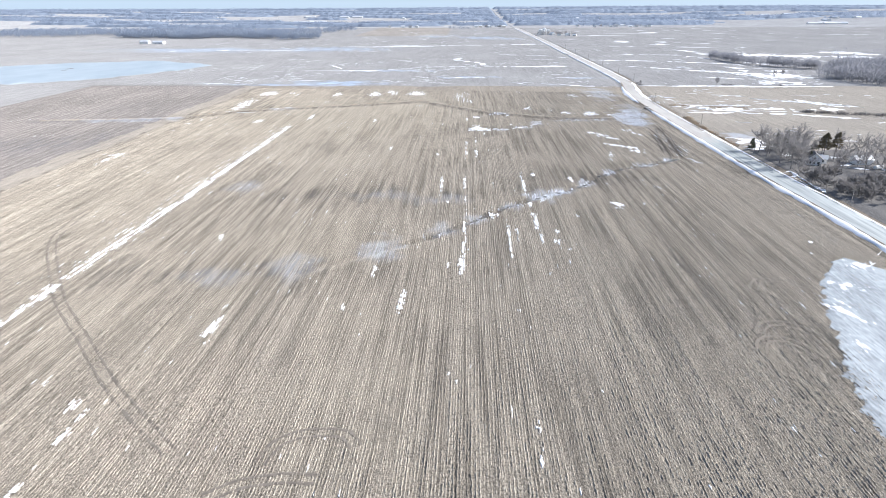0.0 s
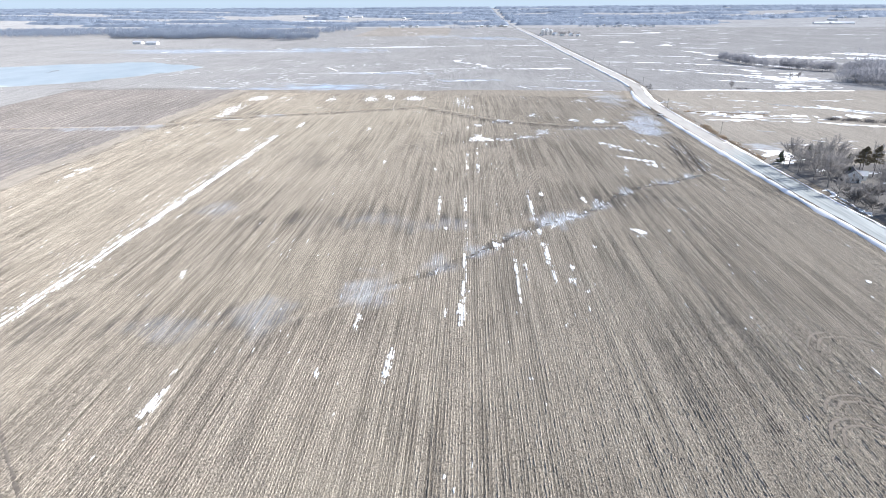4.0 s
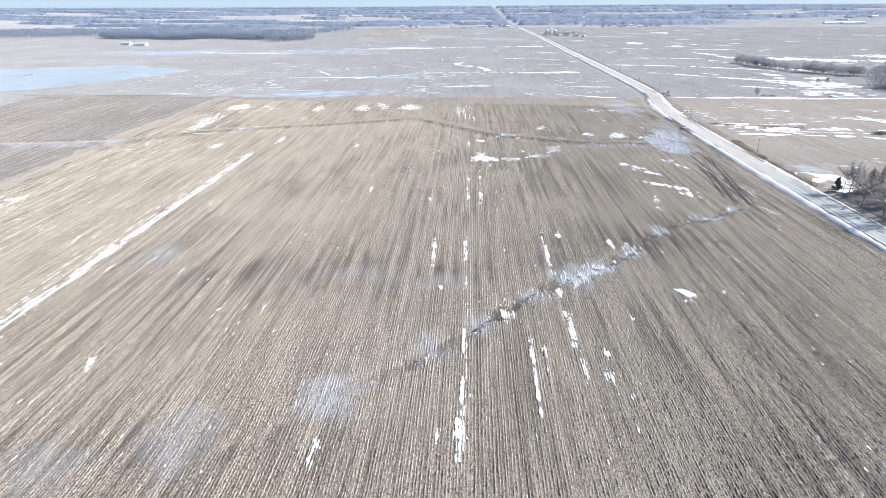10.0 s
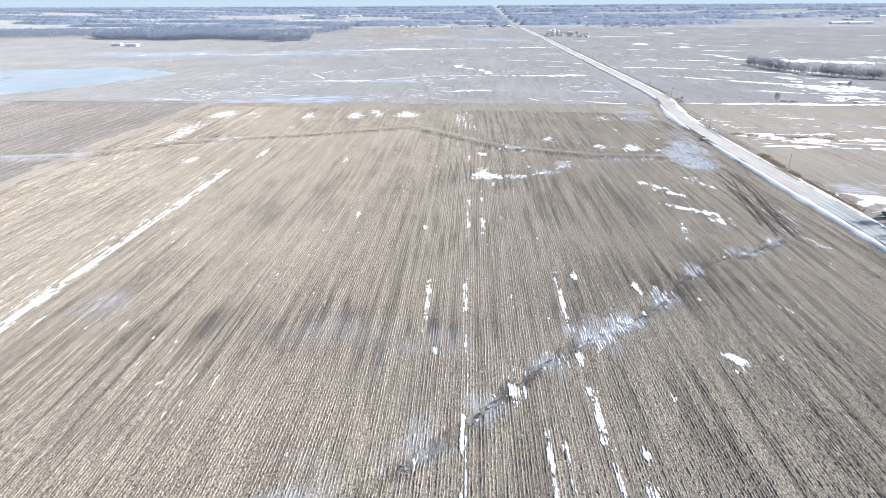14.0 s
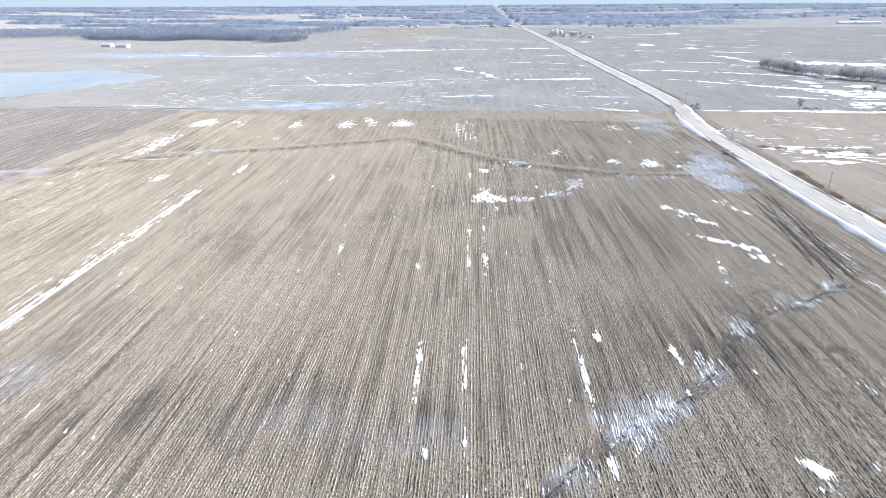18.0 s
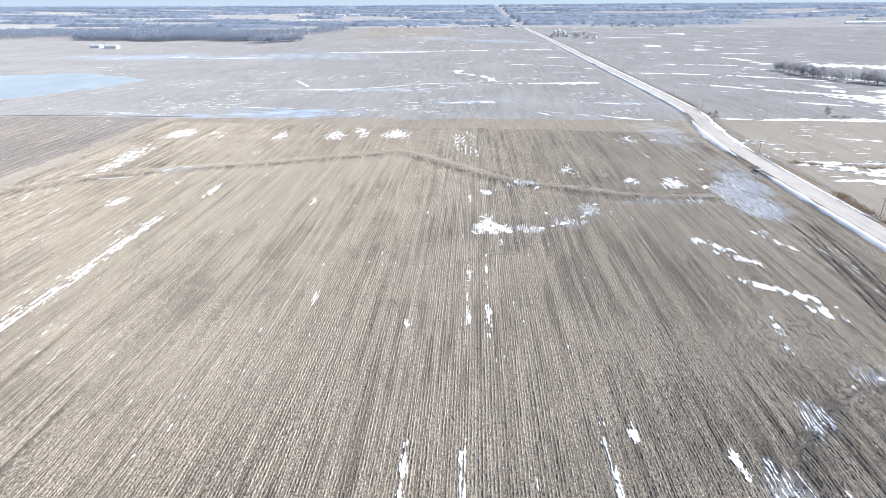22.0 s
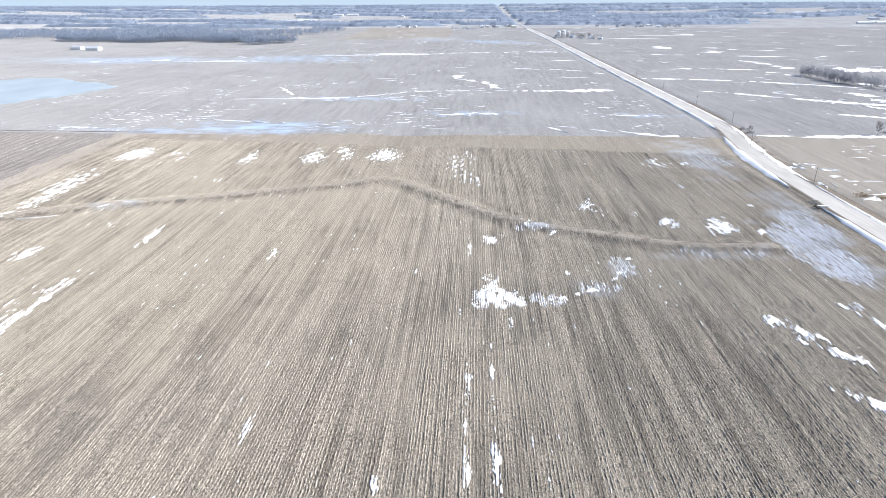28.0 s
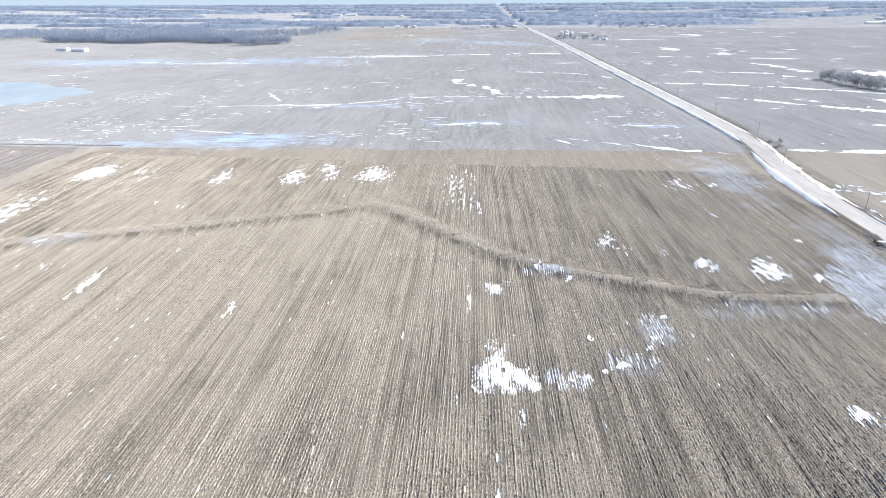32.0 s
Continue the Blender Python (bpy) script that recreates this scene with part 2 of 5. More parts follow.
def gap(x, y, line):
    """Distance of points from a line, and the side."""
    best = np.full(np.shape(x), 1e9)
    side = np.zeros(np.shape(x))
    for (ax, ay), (bx, by) in zip(line[:-1], line[1:]):
        dx, dy = bx - ax, by - ay
        u = np.clip(((x - ax) * dx + (y - ay) * dy) / (dx * dx + dy * dy + 1e-9), 0, 1)
        d = np.hypot(x - ax - u * dx, y - ay - u * dy)
        s = np.sign(dx * (y - ay) - dy * (x - ax))
        side = np.where(d < best, s, side)
        best = np.minimum(best, d)
    return best, side


TERRACE_LINE, GULLY_LINE = spline(TERRACE, 12), spline(GULLY, 10)
GULLY_COURSE = spline(GULLY[2:], 5)
ROAD_LINE = spline(ROAD, 14)


def road_x(y):
    return np.interp(y, ROAD_LINE[:, 1], ROAD_LINE[:, 0])


def ground_z(x, y):
    x, y = np.atleast_1d(np.asarray(x, float)), np.atleast_1d(np.asarray(y, float))
    z = 0.35 * wobble(x, y, 170, 3, 2) * smooth(60, 200, np.abs(x - road_x(y)) + 40)
    near = (y > 60) & (y < 760) & (np.abs(x) < 370)
    if np.any(near):
        dt, _ = gap(x[near], y[near], TERRACE_LINE)
        dg, _ = gap(x[near], y[near], GULLY_LINE)
        z[near] += 0.95 * np.exp(-(dt / 4.2) ** 2) - 0.3 * np.exp(-((dt - 9) / 4.0) ** 2) - 0.75 * np.exp(-(dg / 2.6) ** 2)
    dr = np.abs(x - road_x(y))
    level = 1 - smooth(14, 40, dr)
    z = z * (1 - level)
    z = z - 0.9 * np.exp(-((dr - 11.0) / 2.6) ** 2)          # ditches
    z = z + 0.45 * (1 - smooth(5.5, 9.0, dr)) - 0.25 * (1 - smooth(4.5, 6.5, dr)) * (y < 2380)
    far = smooth(2700, 4900, np.hypot(x, y - 150))
    z = z + far * (31 + 9 * smooth(-1500, 1500, x)) + 5 * far * (1 - far) * 4 * wobble(x, y, 1500, 9, 3)
    return z


def spots(x, y, marks, run=0.0):
    """Sum of soft, noise-edged spots (x, y, half width, half length, strength), drawn out along the rows by run metres."""
    out = np.zeros(np.shape(x))
    warp = wobble(x, y, 26, 21, 3)
    y = y + run * (wobble(x, 0 * x, 6.5, 83, 2) + 0.6 * wobble(x + 0.03 * y, 0 * x, 2.6, 84, 1))
    for cx, cy, rx, ry, s in marks:
        d = np.hypot((x - cx) / rx, (y - cy) / ry)
        out = np.maximum(out, s * np.clip(1.25 - d + 0.45 * warp, 0, 1))
    return np.clip(out, 0, 1)


DAMP = [(-122, 188, 18, 9, 1.0), (-98, 192, 22, 9, 0.9), (-76, 197, 20, 10, 1.0), (-60, 205, 14, 9, 1.0), (-110, 300, 24, 16, 0.8), (-80, 291, 28, 15, 0.9)]
DAMP += [(-48, 291, 26, 12, 1.0), (-15, 286, 18, 10, 1.0), (-106, 336, 14, 12, 0.7), (-103, 404, 16, 12, 0.6), (-70, 402, 14, 14, 0.6), (-35, 431, 18, 9, 0.6)]
DAMP += [(-235, 625, 13, 14, 0.8), (-214, 596, 13, 16, 0.8), (-190, 568, 13, 12, 0.9)]
DAMP += [(-300, 400, 60, 30, 0.7), (-88, 390, 18, 14, 0.5), (0, 447, 34, 10, 0.7), (137, 400, 7, 34, 0.9)]
DAMP += [(70, 322, 34, 12, 0.8), (35, 300, 16, 14, 0.8), (30, 466, 34, 9, 0.6), (90, 505, 40, 7, 0.6), (20, 536, 22, 4, 0.8)]
ICE = [(-35, 218, 8, 14, 0.62), (-12.5, 238, 8, 8, 0.5), (-65, 202, 9, 11, 0.4), (-88, 191, 14, 7, 0.3), (-121, 301, 9, 11, 0.42), (-40, 288, 24, 7, 0.25), (-12, 282, 12, 7, 0.3)]
ICE += [(38, 289, 7, 6, 1.0), (44, 294, 7, 7, 1.0), (51, 300, 6, 6, 1.0), (4, 253, 5, 5, 0.6), (21, 275, 6, 5, 0.6), (65, 314, 4, 5, 0.6), (83, 338, 4, 6, 0.75), (110, 357, 7, 3, 0.6), (125, 366, 3, 3, 0.7), (43, 469, 8, 5, 0.55), (56, 486, 5, 8, 0.4)]
ICE += [(95, 500, 22, 4, 0.45), (27, 527, 8, 3, 0.9), (137, 505, 13, 30, 1.0), (147, 532, 11, 20, 1.0), (152, 560, 10, 28, 0.6), (142, 655, 14, 45, 0.7), (-168, 549, 12, 7, 0.5)]
ICE += [(-290, 492, 40, 6, 0.55), (-262, 500, 16, 5, 0.6)]
ICE += [(-160, 735, 55, 22, 1.0), (-230, 722, 60, 10, 0.6), (-110, 880, 60, 12, 0.6), (145, 795, 26, 7, 0.7), (0, 800, 40, 10, 0.6)]
ICE += [(-300, 1290, 120, 60, 0.6), (40, 1700, 60, 60, 0.7), (110, 1650, 40, 30, 0.6), (-100, 1800, 60, 80, 0.5), (-560, 1270, 160, 60, 0.6), (204, 440, 12, 12, 0.9)]


COVER = [(-115, 510, 125, 118, 1.0), (-60, 560, 90, 90, 1.0), (-30, 122, 20, 42, 0.7), (-190, 300, 40, 120, 0.5)]


def cover(x, y):
    """Where chopped residue lies thick and hides the rows."""
    return spots(x, y, COVER, 14.0)


def coats(x, y):
    """Wet soil and thin ice over the ground, and painted shade along the terrace."""
    damp_shade = spots(x, y, DAMP, 9.0) + 0.18 * np.clip(wobble(x, y, 120, 5), 0, 1)
    near = (y > 180) & (y < 640) & (np.abs(x) < 365)
    dg, _ = gap(x[near], y[near], GULLY_COURSE)
    dt, side = gap(x[near], y[near], TERRACE_LINE)
    wave = 0.75 + 0.5 * wobble(x[near], y[near], 17, 41)
    damp_shade[near] = np.maximum(damp_shade[near], np.clip(1.6 * np.exp(-(dg / 2.6) ** 2) * (wave + 0.25), 0, 1))
    # shade of the ridge's near flank, painted as a dark band
    damp_shade[near] = np.maximum(damp_shade[near], np.clip(1.4 * np.exp(-((dt - 4.6) / 2.0) ** 2) * (side < 0) * wave, 0, 1))
    return np.clip(damp_shade, 0, 1), spots(x, y, ICE, 3.5)


def row_end(x):
    """Where the crop rows stop before the headland, which is drilled crosswise."""
    return 674 - 0.085 * x


def zone(x, y):
    """Which ground a place has: the index of its material."""
    rx = road_x(y)
    edge = 3.0 * wobble(x, y, 60, 31)
    out = np.full(x.shape, 0)
    out[x < -246 + edge] = 1
    out[(x < -452 + 0.3 * edge)] = 2
    out[(x > -262 + edge) & (x < -246 + edge)] = 9
    strip = (y > 470) & (y < 620) & (x > -360) & (x < 130)
    ridge, _ = gap(x[strip], y[strip], TERRACE_LINE)
    held = out[strip]
    held[ridge < 2.3] = 9
    out[strip] = held
    out[(x > -246) & (y > row_end(x) + edge * 0.3)] = 8
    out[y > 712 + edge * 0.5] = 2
    east = x > rx + 9
    out[east & (y < 716)] = 3
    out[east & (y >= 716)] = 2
    out[(x > 187) & (x < 260 + 4 * edge) & (y > 222 + 5 * edge) & (y < 398 + edge)] = 5
    out[(x - rx > -7.5) & (x - rx < 12.5) & (y < 2345)] = 6
    out[(y > 1780) & (x > -330) & (x < -60)] = 4
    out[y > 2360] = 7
    return out


GROUND_MATS = [M_FIELD, M_WEST, M_NORTH, M_EAST, M_PASTURE, M_LAWN, M_VERGE, M_FARLAND, M_HEAD, M_LANE]


def mesh_from(name, verts, faces, materials, smooth_shade=False):
    me = bpy.data.meshes.new(name)
    verts, faces = np.asarray(verts, np.float32), np.asarray(faces, np.int32)
    k = faces.shape[1]
    me.vertices.add(len(verts))
    me.vertices.foreach_set("co", verts.ravel())
    me.loops.add(faces.size)
    me.loops.foreach_set("vertex_index", faces.ravel())
    me.polygons.add(len(faces))
    me.polygons.foreach_set("loop_start", np.arange(len(faces), dtype=np.int32) * k)
    me.update(calc_edges=True)
    if smooth_shade:
        me.polygons.foreach_set("use_smooth", np.ones(len(faces), bool))
    for m in materials if isinstance(materials, (list, tuple)) else [materials]:
        me.materials.append(m)
    return me


def paint(me, x, y, share=1.0):
    damp_shade, ice = coats(x, y)
    damp_shade = damp_shade * share
    ice = ice * np.clip(share * 0.9 + 0.35, 0, 1)
    for key, val in (("damp_shade", damp_shade), ("ice", ice), ("cover", cover(x, y))):
        a = me.attributes.new(key, "FLOAT", "POINT")
        a.data.foreach_set("value", np.asarray(val, np.float32))


def grid_faces(nx, ny):
    i = np.arange(nx - 1)[None, :] + np.arange(ny - 1)[:, None] * nx
    return np.stack([i, i + 1, i + 1 + nx, i + nx], -1).reshape(-1, 4)


def outward(start, stop, first, growth):
    out, s = [start], first
    while out[-1] < stop:
        out.append(out[-1] + s)
        s *= growth
    return out


xs = np.array([-v for v in outward(270, 5200, 4, 1.11)][::-1][:-1] + list(np.arange(-270, 330.1, 2.5)) + outward(330, 5200, 4, 1.11)[1:])
ys = np.array([60 - v for v in outward(0, 1400, 8, 1.2)][::-1][:-1] + list(np.arange(60, 760, 2.0)) + list(np.arange(760, 1100.1, 4.0)) + outward(1100, 4950, 5, 1.035)[1:])
gx, gy = np.meshgrid(xs, ys)
gx, gy = gx.ravel(), gy.ravel()
ground_me = mesh_from("ground", np.stack([gx, gy, ground_z(gx, gy)], 1), grid_faces(len(xs), len(ys)), GROUND_MATS, True)
paint(ground_me, gx, gy, 0.7)
fx, fy = np.meshgrid((xs[1:] + xs[:-1]) / 2, (ys[1:] + ys[:-1]) / 2)
ground_me.polygons.foreach_set("material_index", zone(fx.ravel(), fy.ravel()).astype(np.int32))
ground = tagged(new("ground", ground_me), "flat winter farmland of stubble fields with thawing snow", "ground", kind="structure")


# ---- crop rows of the field flown over ----
def slow(n, k, span, rs, every=1):
    """Random values that change slowly along each row, about -1 to 1."""
    m = max(4, int(k / span) + 3)
    knots = rs.normal(0, 0.6, (n, m))
    u = np.linspace(0, m - 1.001, k)
    i = u.astype(int)
    w = u - i
    return knots[:, i] * (1 - w) + knots[:, i + 1] * w


def crop_rows(x0, x1, y0, y1, pitch, step, tall, material, label, seed, clod=0.12):
    """Ridges of residue along y, from x0 to x1; lanes keep one raster over all calls with the same pitch."""
    rs = np.random.RandomState(seed)
    first, last = math.ceil(x0 / pitch), math.ceil(x1 / pitch)
    every = np.random.RandomState(77)
    jitter = every.normal(0, 0.12, 900) * pitch + np.repeat(every.uniform(-0.3, 0.3, 75), 12) * pitch
    number = np.arange(first, last)
    lanes = number * pitch + jitter[number + 450]
    along = np.arange(y0, y1 + step, step)
    n, k = len(lanes), len(along)
    y = along[None, :] + rs.uniform(-0.3, 0.3, (n, k)) * step
    mid = lanes[:, None] + (y - 300) * math.tan(-ROW_TURN) + slow(n, k, 8 / step, rs) * 0.12 * pitch + rs.normal(0, 0.045, (n, k))
    group = np.repeat(every.normal(0, 0.5, 151), 6)[number + 450][:, None]
    vigour = np.clip(0.62 + 0.24 * slow(n, k, 30 / step, rs) + 0.20 * slow(n, k, 9 / step, rs) + 0.16 * group + clod * rs.normal(0, 1, (n, k)), 0, 1.35)
    half = pitch * (0.25 + 0.07 * vigour)
    top = tall * (vigour - 0.08) * (1 - 0.42 * cover(mid, y))
    x3 = np.stack([mid - half * rs.uniform(0.85, 1.12, (n, k)), mid + rs.normal(0, clod * 0.35, (n, k)) * pitch, mid + half * rs.uniform(0.85, 1.12, (n, k))], -1)
    y3 = np.repeat(y[..., None], 3, -1)
    z0 = ground_z(mid.ravel(), y.ravel()).reshape(n, k)
    z3 = np.stack([z0 - 0.05, z0 + top, z0 - 0.05], -1)
    idx = np.arange(n * k * 3).reshape(n, k, 3)
    f = [np.stack([idx[:, :-1, j], idx[:, :-1, j + 1], idx[:, 1:, j + 1], idx[:, 1:, j]], -1).reshape(-1, 4) for j in (0, 1)]
    clear = np.abs(mid - road_x(y.ravel()).reshape(n, k)) > 12
    if y1 > 680:
        clear &= y < row_end(mid) + every.uniform(-3, 2, 900)[number + 450][:, None]
    for line, room in ((GULLY_COURSE, 1.1), (TERRACE_LINE, 2.4)):
        lo, hi = line.min(0) - 6, line.max(0) + 6
        box = (mid > lo[0]) & (mid < hi[0]) & (y > lo[1]) & (y < hi[1])
        if np.any(box):
            d, _ = gap(mid[box], y[box], line)
            clear[box] &= d > room + rs.normal(0, 0.4, len(d))
    keep = clear[:, :-1].ravel()
    f = np.concatenate([q[keep] for q in f])
    me = mesh_from("crop_rows", np.stack([x3, y3, z3], -1).reshape(-1, 3), f, material)
    # water stands in some runs of rows and not in their neighbours
    runs = np.repeat(slow(n // 3 + 2, k, 45 / step, rs), 3, 0)[:n]
    soak = np.clip(0.42 + 1.9 * runs + 0.7 * slow(n, k, 14 / step, rs), 0.04, 1)
    paint(me, x3.ravel(), y3.ravel(), np.repeat(soak.ravel(), 3))
    return tagged(new("crop_rows", me), label, "crop rows", kind="stuff")


RESIDUE = "straight rows of flattened tan corn residue"
crop_rows(-110, 110, 76, 460, 0.762, 0.6, 0.24, M_ROW, RESIDUE, 4, 0.36)
crop_rows(-110, 110, 460, 702, 0.762, 1.4, 0.24, M_ROW, RESIDUE, 6, 0.22)
crop_rows(-244, -110, 76, 702, 0.762, 1.4, 0.24, M_ROW, RESIDUE, 7, 0.22)
crop_rows(110, 163, 76, 690, 0.762, 1.2, 0.17, M_ROW, RESIDUE, 8, 0.22)
crop_rows(-244, 163, -120, 76, 0.762, 3.5, 0.24, M_ROW, RESIDUE, 9, 0.14)
crop_rows(-446, -263, 290, 708, 0.9, 3.0, 0.24, M_WEST, "straight furrows of a tilled brown field", 5)


# ---- road ----
def ribbon(line, left, right, lift, crown=0.0, ragged=0.0, seed=0, cells=4, sink=0.0):
    """A strip along a line, between two offsets from it, lying on the ground."""
    line = np.asarray(line, float)
    rs = np.random.RandomState(seed)
    d = np.gradient(line, axis=0)
    d /= np.hypot(d[:, 0], d[:, 1])[:, None]
    nrm = np.stack([d[:, 1], -d[:, 0]], 1)
    n = len(line)
    l = left + rs.normal(0, 1, n) * ragged
    r = right + rs.normal(0, 1, n) * ragged
    u = np.linspace(0, 1, cells + 1)
    off = l[:, None] * (1 - u) + r[:, None] * u
    p = line[:, None, :] + nrm[:, None, :] * off[..., None]
    x, y = p[..., 0].ravel(), p[..., 1].ravel()
    shape = (1 - (2 * u - 1) ** 2)[None, :].repeat(n, 0).ravel()
    z = ground_z(x, y) + lift + crown * shape - sink * (1 - shape)
    return np.stack([x, y, z], 1), grid_faces(cells + 1, n)[:, ::-1]


v, f = ribbon(spline(ROAD, 9), -5.6, 5.6, 0.04, 0.12, 0.10, 1, 8)
road_me = mesh_from("road", v, f, [M_GRAVEL, M_WETSHADEGRAVEL], True)
# the stretch along the yard trees gets the iced, shade-darkened gravel
road_me.polygons.foreach_set("material_index", np.array([int(v[q[0], 1] < 428 + 12 * math.sin(v[q[0], 0] * 2)) for q in f], np.int32))
road = tagged(new("road", road_me), "pale crowned gravel road with snow along its edges", "road", kind="structure")

CROSS = [(-1500, 2400), (-500, 2372), (175, 2352), (700, 2345), (1100, 2300), (1500, 2050), (1900, 1800)]
v, f = ribbon(spline(CROSS, 40), -5, 5, 0.15, 0.1, 0.2, 2, 4)
tagged(new("cross_road", mesh_from("cross_road", v, f, M_GRAVEL, True)), "distant straight gravel crossroad", "road", kind="structure")


# ---- snow ----
def strips(parts):
    """Joins (verts, faces) pairs."""
    vs, fs, n = [], [], 0
    for v, f in parts:
        vs.append(v)
        fs.append(f + n)
        n += len(v)
    return np.concatenate(vs), np.concatenate(fs)


def mounds(cx, cy, length, half, rs, height=0.12, seg=0.6, turn=0.0):
    """Low ragged heaps of snow, long in y: arrays of centres, lengths and half widths."""
    out = []
    for x0, y0, ln, hw in zip(cx, cy, length, np.asarray(half) * 1.5):
        n = max(5, int(ln / seg) + 3)
        u = np.linspace(-1, 1, n)
        env = np.sqrt(np.clip(1 - u * u, 0, 1)) * np.clip(rs.uniform(0.2, 1.25, n), 0.3, 1)
        y = y0 + u * ln / 2
        slide = np.cumsum(rs.normal(0, 0.04, n))
        left = hw * env * rs.uniform(0.15, 1.4, n)
        right = hw * env * rs.uniform(0.15, 1.4, n)
        mid = x0 + slide + (y - y0) * (math.tan(-ROW_TURN) + turn)
        x3 = np.stack([mid - left, mid - left * 0.45, mid + right * 0.45, mid + right], -1)
        y3 = np.repeat(y[:, None], 4, 1) + rs.normal(0, 0.15, (n, 4))
        z = ground_z(x3.ravel(), y3.ravel()).reshape(n, 4)
        t = height * env[:, None] * rs.uniform(0.6, 1.2, (n, 1)) + 0.07
        z3 = z + np.concatenate([np.full((n, 1), 0.0), t, t, np.full((n, 1), 0.0)], 1)
        out.append((np.stack([x3, y3, z3], -1).reshape(-1, 3), grid_faces(4, n)))
    return out


def lane_snow(cx, y, half, rs, height=0.13):
    """Snow lying in the furrows: arrays (lane, station) of centre, y and half width; nothing where the half width is nil."""
    n, k = half.shape
    left, right = half * rs.uniform(0.55, 1.2, (n, k)), half * rs.uniform(0.55, 1.2, (n, k))
    x4 = np.stack([cx - left, cx - left * 0.5, cx + right * 0.5, cx + right], -1)
    y4 = np.repeat(y[..., None], 4, -1) + rs.normal(0, 0.1, (n, k, 4))
    top = 0.10 + height * np.clip(half / 0.4, 0.2, 1) * rs.uniform(0.7, 1.2, (n, k))
    brim = np.where(half > 0.36, top * 0.95, -0.02)
    lift = np.stack([brim, top, top, brim], -1)
    z4 = ground_z(x4.ravel(), y4.ravel()).reshape(n, k, 4) + lift
    idx = np.arange(n * k * 4).reshape(n, k, 4)
    on = (half[:, :-1] > 0.03) & (half[:, 1:] > 0.03)
    f = np.concatenate([np.stack([idx[:, :-1, j], idx[:, :-1, j + 1], idx[:, 1:, j + 1], idx[:, 1:, j]], -1)[on] for j in range(3)])
    v = np.stack([x4, y4, z4], -1).reshape(-1, 3)
    used = np.unique(f)
    back = np.zeros(len(v), np.int64)
    back[used] = np.arange(len(used))
    return v[used], back[f]


SNOW_COUNT = [0]


def snow(x, y, w, l, dense):
    """A patch of old snow, caught between the rows: place, width, length, density 0 to 1."""
    SNOW_COUNT[0] += 1
    rs = np.random.RandomState(SNOW_COUNT[0])
    l, w = max(l, 4.0), max(w, 1.5)
    if y > 560:                           # far patches thinned to fit the camera's view
        dense -= 0.14
    number = np.arange(math.floor((x - 0.62 * w) / 0.762), math.ceil((x + 0.62 * w) / 0.762) + 1)
    along = np.arange(y - 0.62 * l, y + 0.62 * l, 0.5 if y < 530 else 0.9)
    cy = np.repeat(along[None, :], len(number), 0)
    cx = (number * 0.762 + 0.381)[:, None] + (cy - y) * math.tan(-ROW_TURN) + rs.normal(0, 0.05, cy.shape)
    d = np.hypot((cx - x) / (0.5 * w), (cy - y) / (0.5 * l))
    depth = 0.80 - d + 0.62 * wobble(cx * 1.6, cy * 0.6, 6, SNOW_COUNT[0]) + rs.normal(0, 0.2, cy.shape) + 1.25 * (dense - 0.66)
    v, f = lane_snow(cx, cy, np.where(depth > 0, np.clip(0.10 + 0.46 * depth, 0, 0.62), 0), rs)
    if len(f) < 3:
        v, f = strips(mounds([x, x + 0.7], [y, y + 1], [3.0, 2.0], [0.3, 0.2], rs))
    ob = new("snow_patch", mesh_from("snow_patch", v, f, M_SNOW, True))
    word = "thick ragged" if dense >= 0.8 else "broken" if dense >= 0.5 else "thin scattered"
    return tagged(ob, word + " patch of old white snow between stubble rows", "snow patch", "snow patches on the fields", "stuff")


def path_snow(points, width, dense):
    """Snow caught between the rows along a slanting path."""
    SNOW_COUNT[0] += 1
    rs = np.random.RandomState(SNOW_COUNT[0])
    line = spline(points, 4)
    lo, hi = line.min(0) - width, line.max(0) + width
    number = np.arange(math.floor(lo[0] / 0.762), math.ceil(hi[0] / 0.762))
    along = np.arange(lo[1], hi[1], 0.5)
    cy = np.repeat(along[None, :], len(number), 0)
    cx = (number * 0.762 + 0.381)[:, None] + rs.normal(0, 0.05, cy.shape)
    d, _ = gap(cx.ravel(), cy.ravel(), line)
    depth = 0.8 - d.reshape(cx.shape) / (0.5 * width) + 0.95 * wobble(cx * 1.4, cy * 0.6, 6, SNOW_COUNT[0]) + rs.normal(0, 0.2, cy.shape) + 1.25 * (dense - 0.66)
    v, f = lane_snow(cx, cy, np.where(depth > 0, np.clip(0.10 + 0.46 * depth, 0, 0.62), 0), rs)
    ob = new("snow_patch", mesh_from("snow_patch", v, f, M_SNOW, True))
    return tagged(ob, "slanting ragged patch of old white snow across stubble rows", "snow patch", "snow patches on the fields", "stuff")


path_snow([(93, 449), (98, 443), (102, 436), (107, 427)], 7.0, 0.5)
path_snow([(99, 411), (105, 404), (111, 401), (113, 388)], 7.5, 0.55)
path_snow([(95, 389), (92, 376), (90, 366)], 3.0, 0.3)
path_snow([(120, 460), (129, 440)], 3.0, 0.45)
path_snow([(24, 459), (36, 464), (46, 471), (54, 481), (60, 495)], 3.5, 0.2)


